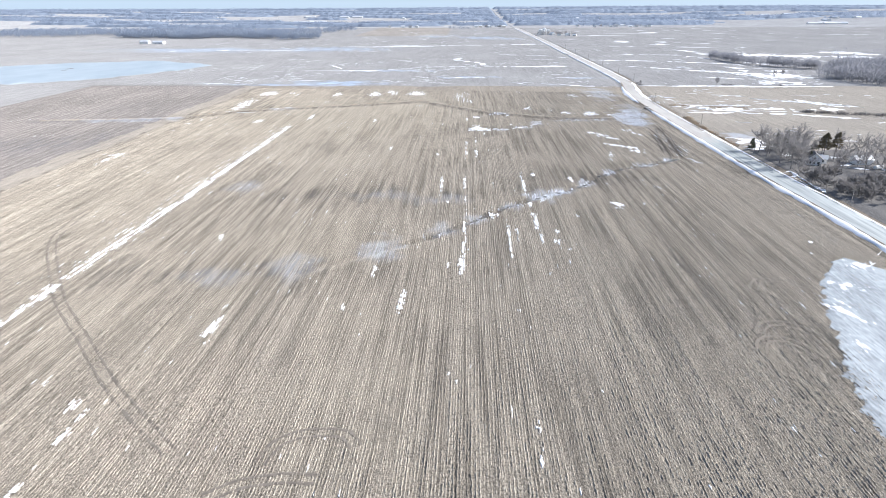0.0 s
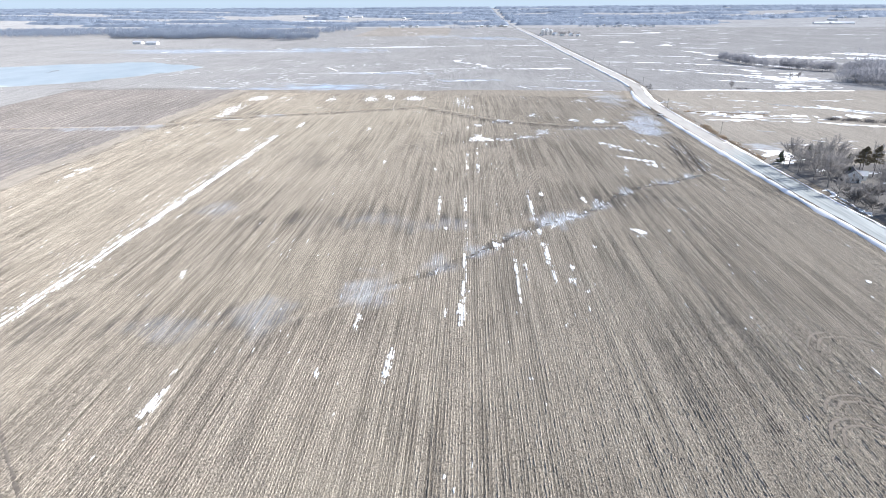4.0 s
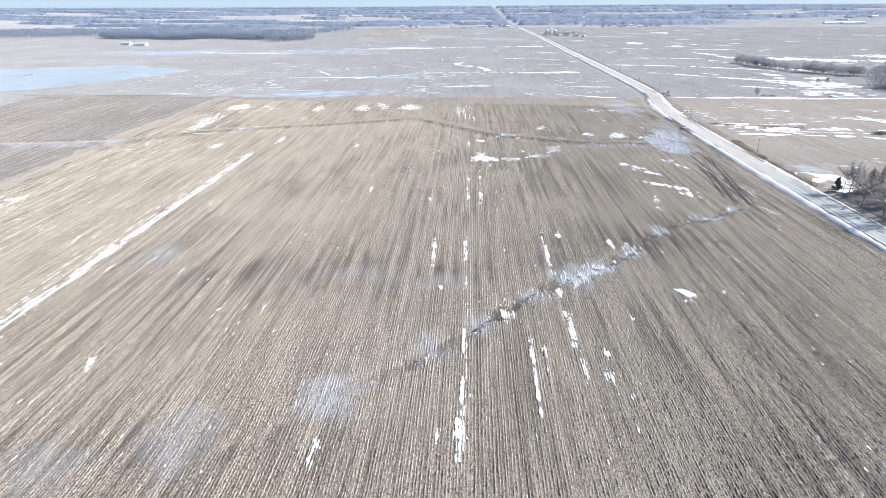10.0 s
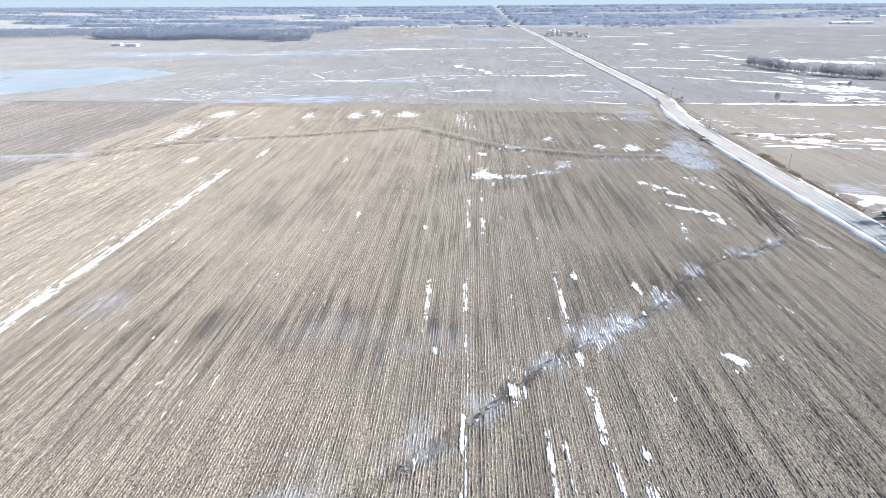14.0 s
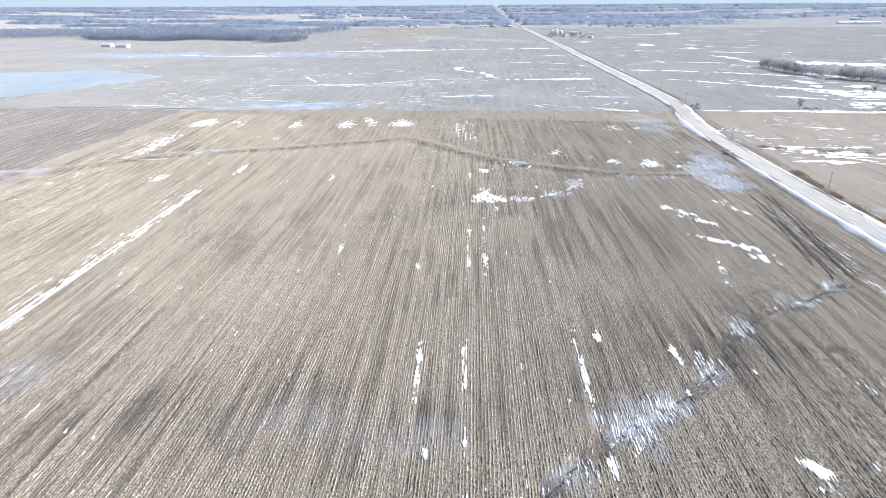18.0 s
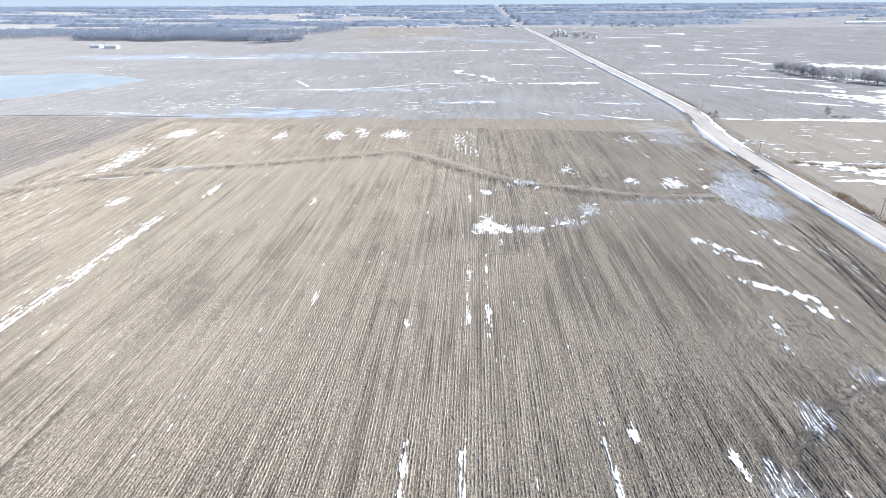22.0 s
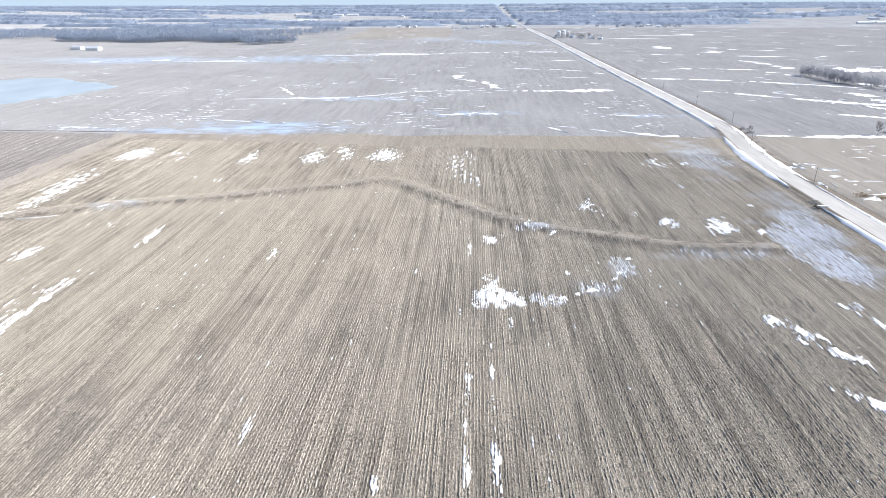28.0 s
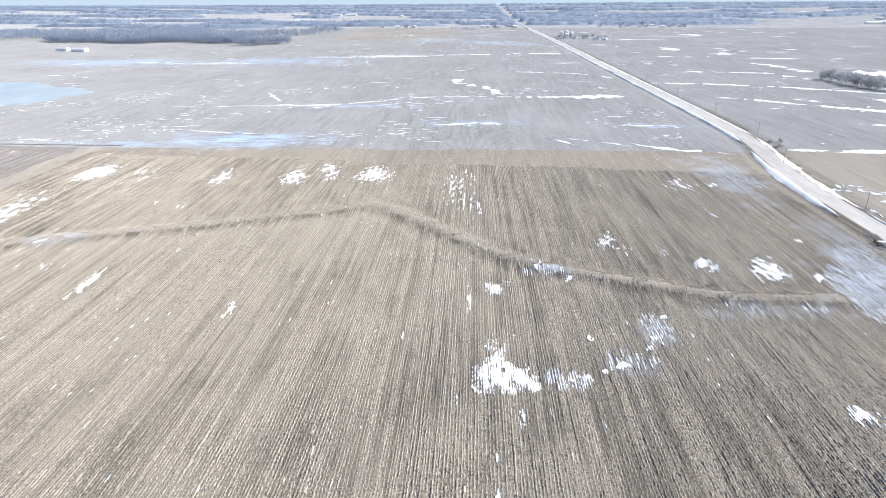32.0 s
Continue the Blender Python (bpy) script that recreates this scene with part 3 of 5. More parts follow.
def drift(x1, y1, x2, y2, w):
    """A ragged band of snow from one place to another, in overlapping broken runs."""
    SNOW_COUNT[0] += 1
    rs = np.random.RandomState(900 + SNOW_COUNT[0])
    w = w * (0.45 if max(x1, x2) < 180 else 0.6)
    length = math.hypot(x2 - x1, y2 - y1)
    ox, oy = (y2 - y1) / length, -(x2 - x1) / length
    prof = np.array([-1.0, -0.6, -0.1, 0.4, 0.75, 1.0])
    lift = np.array([0.02, 0.14, 0.20, 0.19, 0.13, 0.02]) + 0.05
    v = []
    runs = 3 + int(length / 60)
    for r in range(runs):
        span = rs.uniform(0.25, 0.7) if r else 0.95
        a = rs.uniform(0, 1 - span)
        n = max(8, int(length * span / 1.8))
        u = np.linspace(a, a + span, n)
        px, py = x1 + (x2 - x1) * u, y1 + (y2 - y1) * u
        env = np.clip(np.sin(np.pi * np.linspace(0.01, 0.99, n)) * 1.8, 0.05, 1)
        bend = np.cumsum(rs.normal(0, 0.10, n)) + (rs.normal(0, 0.5) * w if r else 0)
        fat = 0.5 * w * (rs.uniform(0.2, 0.55) if r else 0.7)
        hw = fat * env * np.clip(0.55 + 0.8 * wobble(px, py, 26, 300 + SNOW_COUNT[0] + r) + 0.6 * wobble(px, py, 8, 301 + r) + rs.normal(0, 0.2, n), 0.0, 1.6)
        hw = np.clip(hw, 0.05, None)
        off = bend[:, None] + hw[:, None] * prof * rs.uniform(0.7, 1.25, (n, 6))
        x = px[:, None] + ox * off + rs.normal(0, 0.25, (n, 6))
        y = py[:, None] + oy * off + rs.normal(0, 0.25, (n, 6))
        z = ground_z(x.ravel(), y.ravel()).reshape(n, 6) + lift
        v.append((np.stack([x, y, z], -1).reshape(-1, 3), grid_faces(6, n)))
    # loose crumbs beside the band
    m = int(length / 9)
    k = rs.uniform(0, 1, m)
    side = rs.normal(0, 0.8, m) * w
    v += mounds(x1 + (x2 - x1) * k + ox * side, y1 + (y2 - y1) * k + oy * side, rs.uniform(1, 4, m), rs.uniform(0.4, 2.5, m), rs, 0.1)
    v, f = strips(v)
    ob = new("snow_band", mesh_from("snow_band", v, f, M_SNOW, True))
    return tagged(ob, "ragged white snow band drifted along a low terrace", "snow band", "snow bands on the fields", "stuff")


snow(-1.0, 205.5, 1.9, 16, 1.0)
snow(-2.6, 203.5, 1.5, 9, 0.6)
snow(-6.4, 203.5, 1.5, 7, 0.6)
snow(-0.8, 312, 1.2, 31, 0.5)
snow(-0.4, 392, 1.5, 65, 0.4)
snow(6.2, 381, 1.8, 50, 0.42)
snow(9.5, 461, 13, 12, 1)
snow(4, 460, 5, 11, 0.8)
snow(14, 460, 6, 9, 0.9)
snow(8.0, 470, 6, 16, 0.8)
snow(17, 458, 7, 6, 0.6)
snow(9.2, 512, 9.3, 11, 0.6)
snow(-13.3, 312, 1.9, 42, 0.7)
snow(-9.1, 280, 2.1, 8, 0.4)
snow(12.2, 261, 2.8, 11, 0.9)
snow(14.9, 260, 1.2, 10, 0.6)
snow(31.4, 276, 1.6, 15, 0.8)
snow(38.0, 283, 2.1, 7, 0.8)
snow(31.2, 309, 1.2, 30, 0.8)
snow(38.2, 330, 2.1, 11, 0.6)
snow(58.2, 322, 2.1, 12, 0.9)
snow(31.5, 250, 1.7, 22, 0.9)
snow(31.9, 231, 0.7, 13, 0.7)
snow(18.7, 233, 1.0, 33, 0.6)
snow(22.3, 236, 1.3, 18, 0.5)
snow(19.0, 254, 1.5, 8, 0.6)
snow(39.7, 239, 1.6, 5, 0.8)
snow(38.5, 226, 3.6, 9, 0.62)
snow(41.8, 219, 2.0, 4, 0.6)
snow(40.2, 208, 1.8, 5, 0.5)
snow(74.1, 277, 5.8, 10, 0.8)
snow(87.1, 279, 1.9, 7, 0.4)
snow(76.3, 310, 1.5, 7, 0.6)
snow(51.9, 260, 1.2, 3, 0.8)
snow(-19.9, 220, 0.9, 3, 0.6)
snow(-39.4, 236, 1.1, 5, 0.4)
snow(-104.4, 231, 1.9, 8, 0.8)
snow(141.2, 365, 7.1, 20, 0.2)
snow(-213.6, 649, 15.2, 26, 0.9)
snow(-190.2, 654, 10.2, 23, 0.4)
snow(-137.6, 641, 12.4, 38, 0.5)
snow(-97.3, 643, 17.3, 25, 0.7)
snow(-78.0, 648, 12.0, 39, 0.5)
snow(-54.0, 648, 19.9, 22, 0.9)
snow(-6.6, 628, 21.3, 77, 0.28)
snow(111.7, 633, 28.4, 21, 0.4)
snow(54.8, 554, 8.1, 19, 0.5)
snow(87.5, 535, 9.3, 14, 0.6)
snow(106.5, 528, 10.7, 13, 0.7)
snow(-213.8, 566, 11.2, 73, 0.7)
snow(-228.9, 477, 7.1, 8, 0.3)
snow(-175.9, 491, 8.0, 15, 0.4)
snow(-134.2, 512, 3.8, 13, 0.6)
snow(-76.5, 495, 5.1, 12, 0.3)
snow(-228.4, 448, 6.6, 6, 0.2)
snow(-77.4, 154, 3.1, 14, 0.8)
snow(-78.6, 168, 1.8, 4, 0.5)
snow(-39.7, 170, 1.4, 6, 0.7)
snow(-21.0, 174, 1.7, 15, 0.9)
snow(-33.8, 197, 1.9, 11, 0.8)
snow(-104.1, 228, 2.9, 8, 0.5)
snow(-137.7, 203, 2.6, 4, 0.6)
snow(-92.2, 106, 1.1, 19, 0.7)
snow(-96.8, 118, 3.6, 10, 0.5)
snow(-91.6, 89, 1.0, 5, 0.6)
snow(-110.0, 125, 3.0, 5, 0.3)
snow(17.6, 107, 1.0, 15, 0.6)
snow(24.1, 94, 1.2, 2, 0.4)
snow(76.6, 113, 2.1, 4, 0.3)
snow(17.9, 169, 1.1, 3, 0.5)
snow(31.3, 197, 1.3, 5, 0.5)
snow(142.3, 231, 1.9, 4, 0.6)
snow(-226.8, 371, 9.3, 15, 0.5)
snow(-227.6, 358, 5.1, 12, 0.6)
snow(-1.8, 130, 0.9, 2, 0.4)
snow(-91.5, 143, 1.6, 10, 0.4)
snow(0.2, 412, 1.4, 10, 0.75)
snow(0.2, 382, 1.6, 12, 0.75)
snow(6.7, 384, 2.0, 16, 0.75)
snow(6.5, 417, 1.2, 30, 0.5)
snow(-19.1, 478, 1.6, 15, 0.5)
snow(-134.4, 511, 3.8, 21, 0.7)
snow(-76.4, 492, 2.2, 24, 0.35)
snow(-51.1, 393, 1.0, 9, 0.8)
snow(-18.9, 378, 1.0, 7, 0.7)
snow(-141.5, 452, 3.0, 16, 0.7)
snow(-173.1, 490, 8.9, 21, 0.3)
snow(-218.6, 588, 12.4, 56, 0.6)
snow(-215.8, 652, 14.0, 30, 0.9)
snow(-181.9, 642, 7.1, 51, 0.35)
snow(-139.4, 643, 6.4, 45, 0.5)
snow(-99.6, 650, 12.2, 41, 0.6)
snow(-83.1, 663, 8.9, 22, 0.8)
snow(-55.0, 655, 13.0, 27, 0.9)
snow(4.5, 598, 4.3, 22, 0.6)
snow(56.8, 559, 3.8, 21, 0.6)
snow(75.5, 546, 4.2, 9, 0.5)
snow(87.9, 535, 7.0, 11, 0.7)
snow(109.8, 532, 8.8, 20, 0.8)
snow(123.4, 525, 3.8, 8, 0.7)
snow(109.8, 641, 10.2, 18, 0.6)
snow(127.8, 638, 10.1, 17, 0.5)
snow(110.3, 586, 4.7, 30, 0.35)
snow(133.9, 559, 5.3, 8, 0.4)
snow(124.7, 459, 3.6, 8, 0.6)
snow(72.0, 481, 3.6, 11, 0.4)
snow(25.0, 531, 3.5, 12, 0.5)
snow(35.0, 521, 3.3, 4, 0.7)
snow(35.6, 481, 1.6, 4, 0.7)
snow(114.2, 471, 3.1, 3, 0.4)
snow(13.2, 446, 2.1, 9, 0.6)
snow(54.2, 663, 3.7, 6, 0.4)
snow(192.4, 637, 6.6, 9, 0.8)
snow(-138.7, 592, 5.0, 11, 0.5)
snow(-154.1, 599, 4.4, 9, 0.4)
snow(7.9, 513, 5.1, 9, 0.6)
snow(0.0, 503, 1.6, 13, 0.7)

drift(-289, 1351, -50, 1383, 31)
drift(-488, 1249, -322, 1251, 25)
drift(-22, 796, 24, 800, 14)
drift(119, 794, 167, 793, 11)
drift(-185, 876, -129, 886, 19)
drift(-244, 772, -149, 751, 8)
drift(-335, 732, -279, 729, 10)
drift(137, 1004, 147, 996, 13)
drift(336, 883, 355, 861, 14)
drift(310, 927, 327, 914, 10)
drift(351, 1525, 370, 1487, 51)
drift(424, 1440, 440, 1406, 44)
drift(536, 1999, 575, 1925, 48)
drift(187, 635, 194, 628, 9)
drift(188, 602, 187, 591, 5)
drift(282, 621, 366, 567, 9)
drift(257, 646, 288, 635, 11)
drift(302, 729, 349, 706, 11)
drift(242, 586, 262, 567, 6)
drift(198, 639, 204, 636, 6)
drift(222, 576, 269, 578, 5)
drift(354, 770, 366, 734, 25)
drift(197, 630, 213, 625, 8)
drift(348, 812, 443, 791, 22)
drift(383, 845, 394, 808, 38)
drift(328, 603, 356, 576, 14)
drift(202, 567, 251, 538, 15)
drift(351, 876, 421, 785, 33)
drift(438, 1009, 483, 938, 35)
drift(408, 848, 435, 785, 63)
drift(660, 1213, 746, 1136, 76)
drift(383, 938, 404, 891, 24)



def snow_line(points, width, seed, share=0.8):
    """A long thin line of snow that follows a contour of the land."""
    rs = np.random.RandomState(seed)
    line = spline(points, 2.5)
    n = len(line)
    run = np.arange(n) * 2.5
    way = np.gradient(line, axis=0)
    way /= np.hypot(way[:, 0], way[:, 1])[:, None]
    body = share + 0.45 * wobble(run, run * 0, 60, seed) + 0.3 * wobble(run, run * 0, 14, seed + 1) + rs.normal(0, 0.15, n)
    body += 0.35 * wobble(run, run * 0, 33, seed + 5)
    half = np.where(body > 0.3, 0.5 * width * np.clip(1.3 * (body - 0.25), 0.08, 1.4), 0.0)
    half *= np.clip(np.minimum(np.arange(n), np.arange(n)[::-1]) / 6, 0.1, 1)
    off = 0.25 * width * wobble(run, run * 0, 30, seed + 2)
    prof = np.array([-1.0, -0.6, 0.0, 0.6, 1.0])
    side = off[:, None] + half[:, None] * prof * rs.uniform(0.55, 1.35, (n, 5))
    x = line[:, :1] + way[:, 1:] * side
    y = line[:, 1:] - way[:, :1] * side
    z = ground_z(x.ravel(), y.ravel()).reshape(n, 5) + np.array([0.05, 0.24, 0.30, 0.24, 0.05])
    f = grid_faces(5, n)[:, ::-1].reshape(n - 1, 4, 4)[(half[:-1] > 0) & (half[1:] > 0)].reshape(-1, 4)
    ob = new("snow_band", mesh_from("snow_band", np.stack([x, y, z], -1).reshape(-1, 3), f, M_SNOW, True))
    return tagged(ob, "thin white snow band lying along a contour of the field", "snow band", "snow bands on the fields", "stuff")


snow_line([(280, 1153), (335, 1150), (391, 1133)], 8, 501)
snow_line([(204, 1040), (272, 1032), (336, 1008), (376, 986), (424, 964)], 8, 502, 0.85)
snow_line([(240, 938), (304, 897), (353, 863), (401, 836)], 8, 503, 1.0)
snow_line([(415, 1269), (431, 1208), (439, 1143)], 14, 504)
snow_line([(387, 1113), (400, 1085), (412, 1058)], 14, 505)
snow_line([(300, 806), (355, 787), (400, 780)], 6, 506)
snow_line([(204, 718), (267, 715), (340, 714.5), (420, 714)], 7, 507, 1.0)
snow_line([(230, 712), (300, 710), (400, 709)], 4, 508, 0.55)
snow_line([(490, 1146), (548, 1123), (605, 1113), (700, 1100)], 40, 509, 0.9)
snow_line([(378, 876), (421, 874), (450, 880)], 16, 510, 0.9)
snow_line([(337, 898), (361, 880)], 8, 511, 0.9)
snow_line([(308, 924), (327, 908)], 7, 512, 0.9)
snow_line([(390, 846), (412, 826), (430, 812)], 16, 513, 0.9)
snow_line([(360, 770), (390, 752), (415, 748)], 14, 514, 0.8)
snow_line([(340, 742), (380, 730), (420, 736)], 8, 515, 0.7)
snow_line([(408, 1404), (430, 1412), (456, 1430)], 10, 516, 0.7)
snow_line([(-206, 528), (-190, 534), (-172, 549), (-162, 553)], 0.8, 522, 0.8)
snow_line([(192, 574), (210, 576), (227, 563), (255, 561), (281, 559), (300, 556), (340, 556)], 13, 523, 1.05)
snow_line([(196, 540), (216, 538), (256, 535), (285, 530), (300, 521), (330, 512)], 6.5, 524, 0.72)
snow_line([(230, 551), (262, 547), (300, 543)], 4, 525, 0.6)
snow_line([(326, 614), (330, 594), (336, 576), (352, 566)], 10, 526, 0.9)
snow_line([(219, 494), (236, 489), (248, 487), (262, 480)], 3.5, 527, 0.5)
snow_line([(238, 466), (252, 454), (262, 446)], 3.5, 528, 0.6)
snow_line([(188.5, 436), (193, 432), (199, 426), (203, 418), (204, 410)], 12, 529, 1.1)
snow_line([(-279, 872), (-222, 871), (-164, 878)], 2, 540, 0.45)
snow_line([(-164, 878), (-127, 886), (-97, 904), (-43, 930), (40, 934)], 2.4, 541, 0.75)
snow_line([(43, 932), (72, 934), (107, 939), (151, 940)], 15, 542, 0.85)
snow_line([(-21, 1036), (-17, 1066), (-8, 1075)], 10, 543, 1.0)
snow_line([(-21, 1036), (0, 1015), (16, 997), (30, 949)], 9, 544, 0.9)
snow_line([(-214, 957), (-196, 923), (-177, 889)], 4, 545, 0.55)
snow_line([(-182, 885), (-164, 881), (-142, 878)], 5, 546, 0.6)
snow_line([(-263, 1357), (-153, 1390), (-37, 1395), (70, 1418)], 9, 547, 0.6)
snow_line([(71, 1424), (118, 1424), (164, 1418)], 12, 548, 0.9)
snow_line([(55, 1148), (109, 1138), (143, 1124), (174, 1083)], 6, 549, 0.55)
snow_line([(97, 745), (114, 728), (128, 717), (140, 710)], 4.0, 550, 0.85)
snow_line([(116, 724), (127, 722), (139, 712)], 6.0, 551, 1.0)
snow_line([(52, 746), (64, 736), (72, 721)], 2.5, 552, 0.8)
snow_line([(123, 1260), (144, 1264), (162, 1264)], 8, 553, 0.6)
snow_line([(361, 1552), (371, 1531), (374, 1490)], 16, 554, 0.9)
snow_line([(430, 1452), (441, 1446), (451, 1428)], 16, 555, 0.8)
snow_line([(-519, 1262), (-496, 1267), (-466, 1267)], 14, 556, 0.7)
snow_line([(-62, 759), (-54, 758), (-48, 764)], 3, 557, 0.8)
snow_line([(-85, 752), (-78, 750)], 3, 558, 0.7)
snow_line([(-31, 797), (-14, 796), (2, 801)], 3.5, 559, 0.6)
snow_line([(60, 750), (85, 738), (100, 731)], 3.0, 517, 0.8)
snow_line([(92, 735), (112, 722), (150, 711), (166, 703)], 4.5, 518, 0.9)


def snow_strip(x, y0, y1, lanes, seed):
    """Snow caught in neighbouring rows over a long way: lanes are (offset, share of the length covered, half width)."""
    rs = np.random.RandomState(seed)
    along = np.arange(y0, y1, 0.7)
    k = len(along)
    cx, cy, wide = [], [], []
    for i, (off, share, half) in enumerate(lanes):
        mid = x + off + (along - y0) * math.tan(-ROW_TURN) + 0.15 * wobble(along, along * 0, 40, seed + i)
        body = share * 2 - 0.95 + 0.75 * wobble(along, along * 0, 26, seed + 7 * i) + 0.5 * wobble(along, along * 0, 6, seed + 5 * i) + rs.normal(0, 0.28, k)
        cx.append(mid)
        cy.append(along)
        wide.append(np.where(body > 0, half * np.clip(0.25 + body, 0, 1.15), 0))
    v, f = lane_snow(np.array(cx), np.array(cy), np.array(wide), rs)
    ob = new("snow_strip", mesh_from("snow_strip", v, f, M_SNOW, True))
    return tagged(ob, "long straight strip of white snow lying along the rows", "snow strip", "snow patches on the fields", "stuff")


snow_strip(-10.8, 600, 652, ((0, 0.6, 0.5), (-2.4, 0.4, 0.45), (2.3, 0.5, 0.5)), 101)
snow_strip(0.0, 588, 664, ((0, 0.5, 0.5), (-3.1, 0.5, 0.5), (1.6, 0.35, 0.4)), 102)
snow_strip(-142.3, 186, 470, ((0, 0.98, 0.6), (-1.1, 0.66, 0.45), (-2.3, 0.92, 0.55), (1.1, 0.38, 0.36), (-3.6, 0.45, 0.36), (-5.0, 0.38, 0.36), (-6.8, 0.33, 0.33), (-8.4, 0.25, 0.3), (-10.2, 0.2, 0.28)), 91)
snow_strip(-0.9, 212, 252, ((0, 0.85, 0.5), (0.75, 0.45, 0.35)), 94)
snow_strip(-0.5, 252, 330, ((0, 0.42, 0.4), (0.8, 0.25, 0.3)), 95)
snow_strip(18.2, 210, 250, ((0, 0.52, 0.42), (0.8, 0.35, 0.3)), 96)
snow_strip(22.0, 224, 248, ((0, 0.6, 0.4), (0.8, 0.3, 0.3)), 97)
snow_strip(31.4, 224, 262, ((0, 0.62, 0.42), (0.8, 0.5, 0.36), (1.6, 0.35, 0.3)), 98)
snow_strip(31.0, 288, 336, ((0, 0.7, 0.3), (0.9, 0.25, 0.3)), 99)
snow_strip(-142.6, 112, 182, ((0, 0.88, 0.6), (-1.2, 0.75, 0.5), (-2.4, 0.6, 0.45), (-3.6, 0.35, 0.35), (1.1, 0.35, 0.35)), 92)


def crumbs(name, x0, x1, y0, y1, n, seed, bias=0.0):
    """Small scattered remains of snow over a stretch of field."""
    rs = np.random.RandomState(seed)
    x, y = rs.uniform(x0, x1, n * 3), rs.uniform(y0, y1, n * 3)
    keep = wobble(x, y, 70, seed) + rs.normal(0, 0.3, n * 3) > 0.55 + bias
    x, y = x[keep][:n], y[keep][:n]
    m = len(x)
    lane = np.round((x - 0.381) / 0.762) * 0.762 + 0.381
    v, f = strips(mounds(lane, y, rs.lognormal(0.55, 0.5, m), rs.uniform(0.10, 0.30, m), rs, 0.08, 0.9))
    return tagged(new(name, mesh_from(name, v, f, M_SNOW, True)), "small crumbs of melting snow lying between rows", "snow crumbs", kind="stuff")


crumbs("snow_crumbs", -240, 160, 90, 420, 500, 51)
crumbs("snow_crumbs", -240, 160, 420, 700, 420, 52)
crumbs("snow_crumbs", -440, -246, 300, 705, 160, 54, 0.2)


def far_crumbs(x0, x1, y0, y1, n, seed, size):
    rs = np.random.RandomState(seed)
    x, y = rs.uniform(x0, x1, n * 3), rs.uniform(y0, y1, n * 3)
    keep = (wobble(x, y, 160, seed) > 0.35) & (np.abs(x - road_x(y)) > 12)
    x, y = x[keep][:n], y[keep][:n]
    m = len(x)
    v, f = strips(mounds(x, y, rs.uniform(1.0, 3.0, m) * size, rs.lognormal(0.7, 0.7, m) * size, rs, 0.12, 0.8))
    return tagged(new("snow_crumbs", mesh_from("snow_crumbs", v, f, M_SNOW, True)), "flecks of melting snow over a far field", "snow crumbs", kind="stuff")


far_crumbs(-420, 165, 722, 1000, 700, 61, 0.6)
far_crumbs(-600, 180, 1000, 2300, 420, 62, 1.2)
far_crumbs(215, 700, 725, 1300, 260, 63, 1.0)
far_crumbs(200, 420, 405, 710, 120, 64, 0.8)
far_crumbs(250, 1500, 1300, 2600, 160, 65, 4.0)


# snow banks that the plough left along the road
def bank(y0, y1, left, right, seed, ragged=0.5):
    y = np.arange(y0, y1, 3.0)
    line = np.stack([road_x(y), y], 1)
    mid = 0.5 * (left + right) + 0.12 * wobble(y, y * 0, 30, seed)
    half = 0.64 * (right - left) * np.clip(np.minimum(y - y0, y1 - y) / 22, 0.05, 1) * (1 + 0.28 * wobble(y, y * 0, 38, seed + 1) + 0.18 * wobble(y, y * 0, 11, seed + 2))
    v, f = ribbon(line, mid - half, mid + half, 0.24, 0.16, 0.6 * ragged, seed, 5, 0.16)
    ob = new("snow_bank", mesh_from("snow_bank", v, f, M_SNOW, True))
    return tagged(ob, "long white ploughed snow bank beside the gravel road", "snow bank", "snow banks along the road", "stuff")


bank(100, 560, -9.1, -6.8, 71, 0.13)
bank(590, 712, -9.2, -6.3, 72, 0.2)
bank(735, 1150, -8.4, -6.2, 73, 0.25)
bank(1150, 2300, -8.6, -6.2, 74, 0.7)
bank(120, 362, 6.2, 8.0, 75, 0.4)
bank(360, 470, 6.2, 9.4, 76, 0.9)
bank(470, 596, 5.9, 7.6, 77, 0.55)
bank(596, 760, 5.9, 9.8, 80, 0.7)
bank(760, 1300, 6.0, 9.0, 78, 0.9)
bank(1300, 2320, 6.2, 8.6, 79, 0.8)


# the frozen pond and the sheet of ice in the field corner
POND = [(-406, 968), (-404, 930), (-425, 880), (-441, 845), (-464, 800), (-505, 757), (-565, 726), (-660, 722), (-740, 770), (-770, 870), (-700, 965), (-600, 1008), (-527, 1035), (-484, 1010), (-440, 988)]


def pond():
    rim = spline(POND + POND[:1], 8.0)[:-1]
    n = len(rim)
    mid = rim.mean(0)
    rim = rim + np.stack([wobble(rim[:, 0], rim[:, 1], 40, 6), wobble(rim[:, 1], rim[:, 0], 40, 7)], 1) * 5
    rings = np.array([0.02, 0.4, 0.75, 0.95, 1.0])
    p = mid + (rim - mid)[None] * rings[:, None, None]
    z = ground_z(p[..., 0].ravel(), p[..., 1].ravel()).reshape(5, n) * np.array([0, 0, 0, 0, 1.0])[:, None] + np.array([0.55, 0.55, 0.55, 0.5, -0.05])[:, None]
    k = np.arange(n)
    f = np.concatenate([np.stack([i * n + k, (i + 1) * n + k, (i + 1) * n + (k + 1) % n, i * n + (k + 1) % n], 1) for i in range(4)])
    me = mesh_from("pond_ice", np.concatenate([p, z[..., None]], -1).reshape(-1, 3), f, M_ICE, True)
    tagged(new("pond_ice", me), "pale blue frozen pond in a low field", "pond", kind="structure")


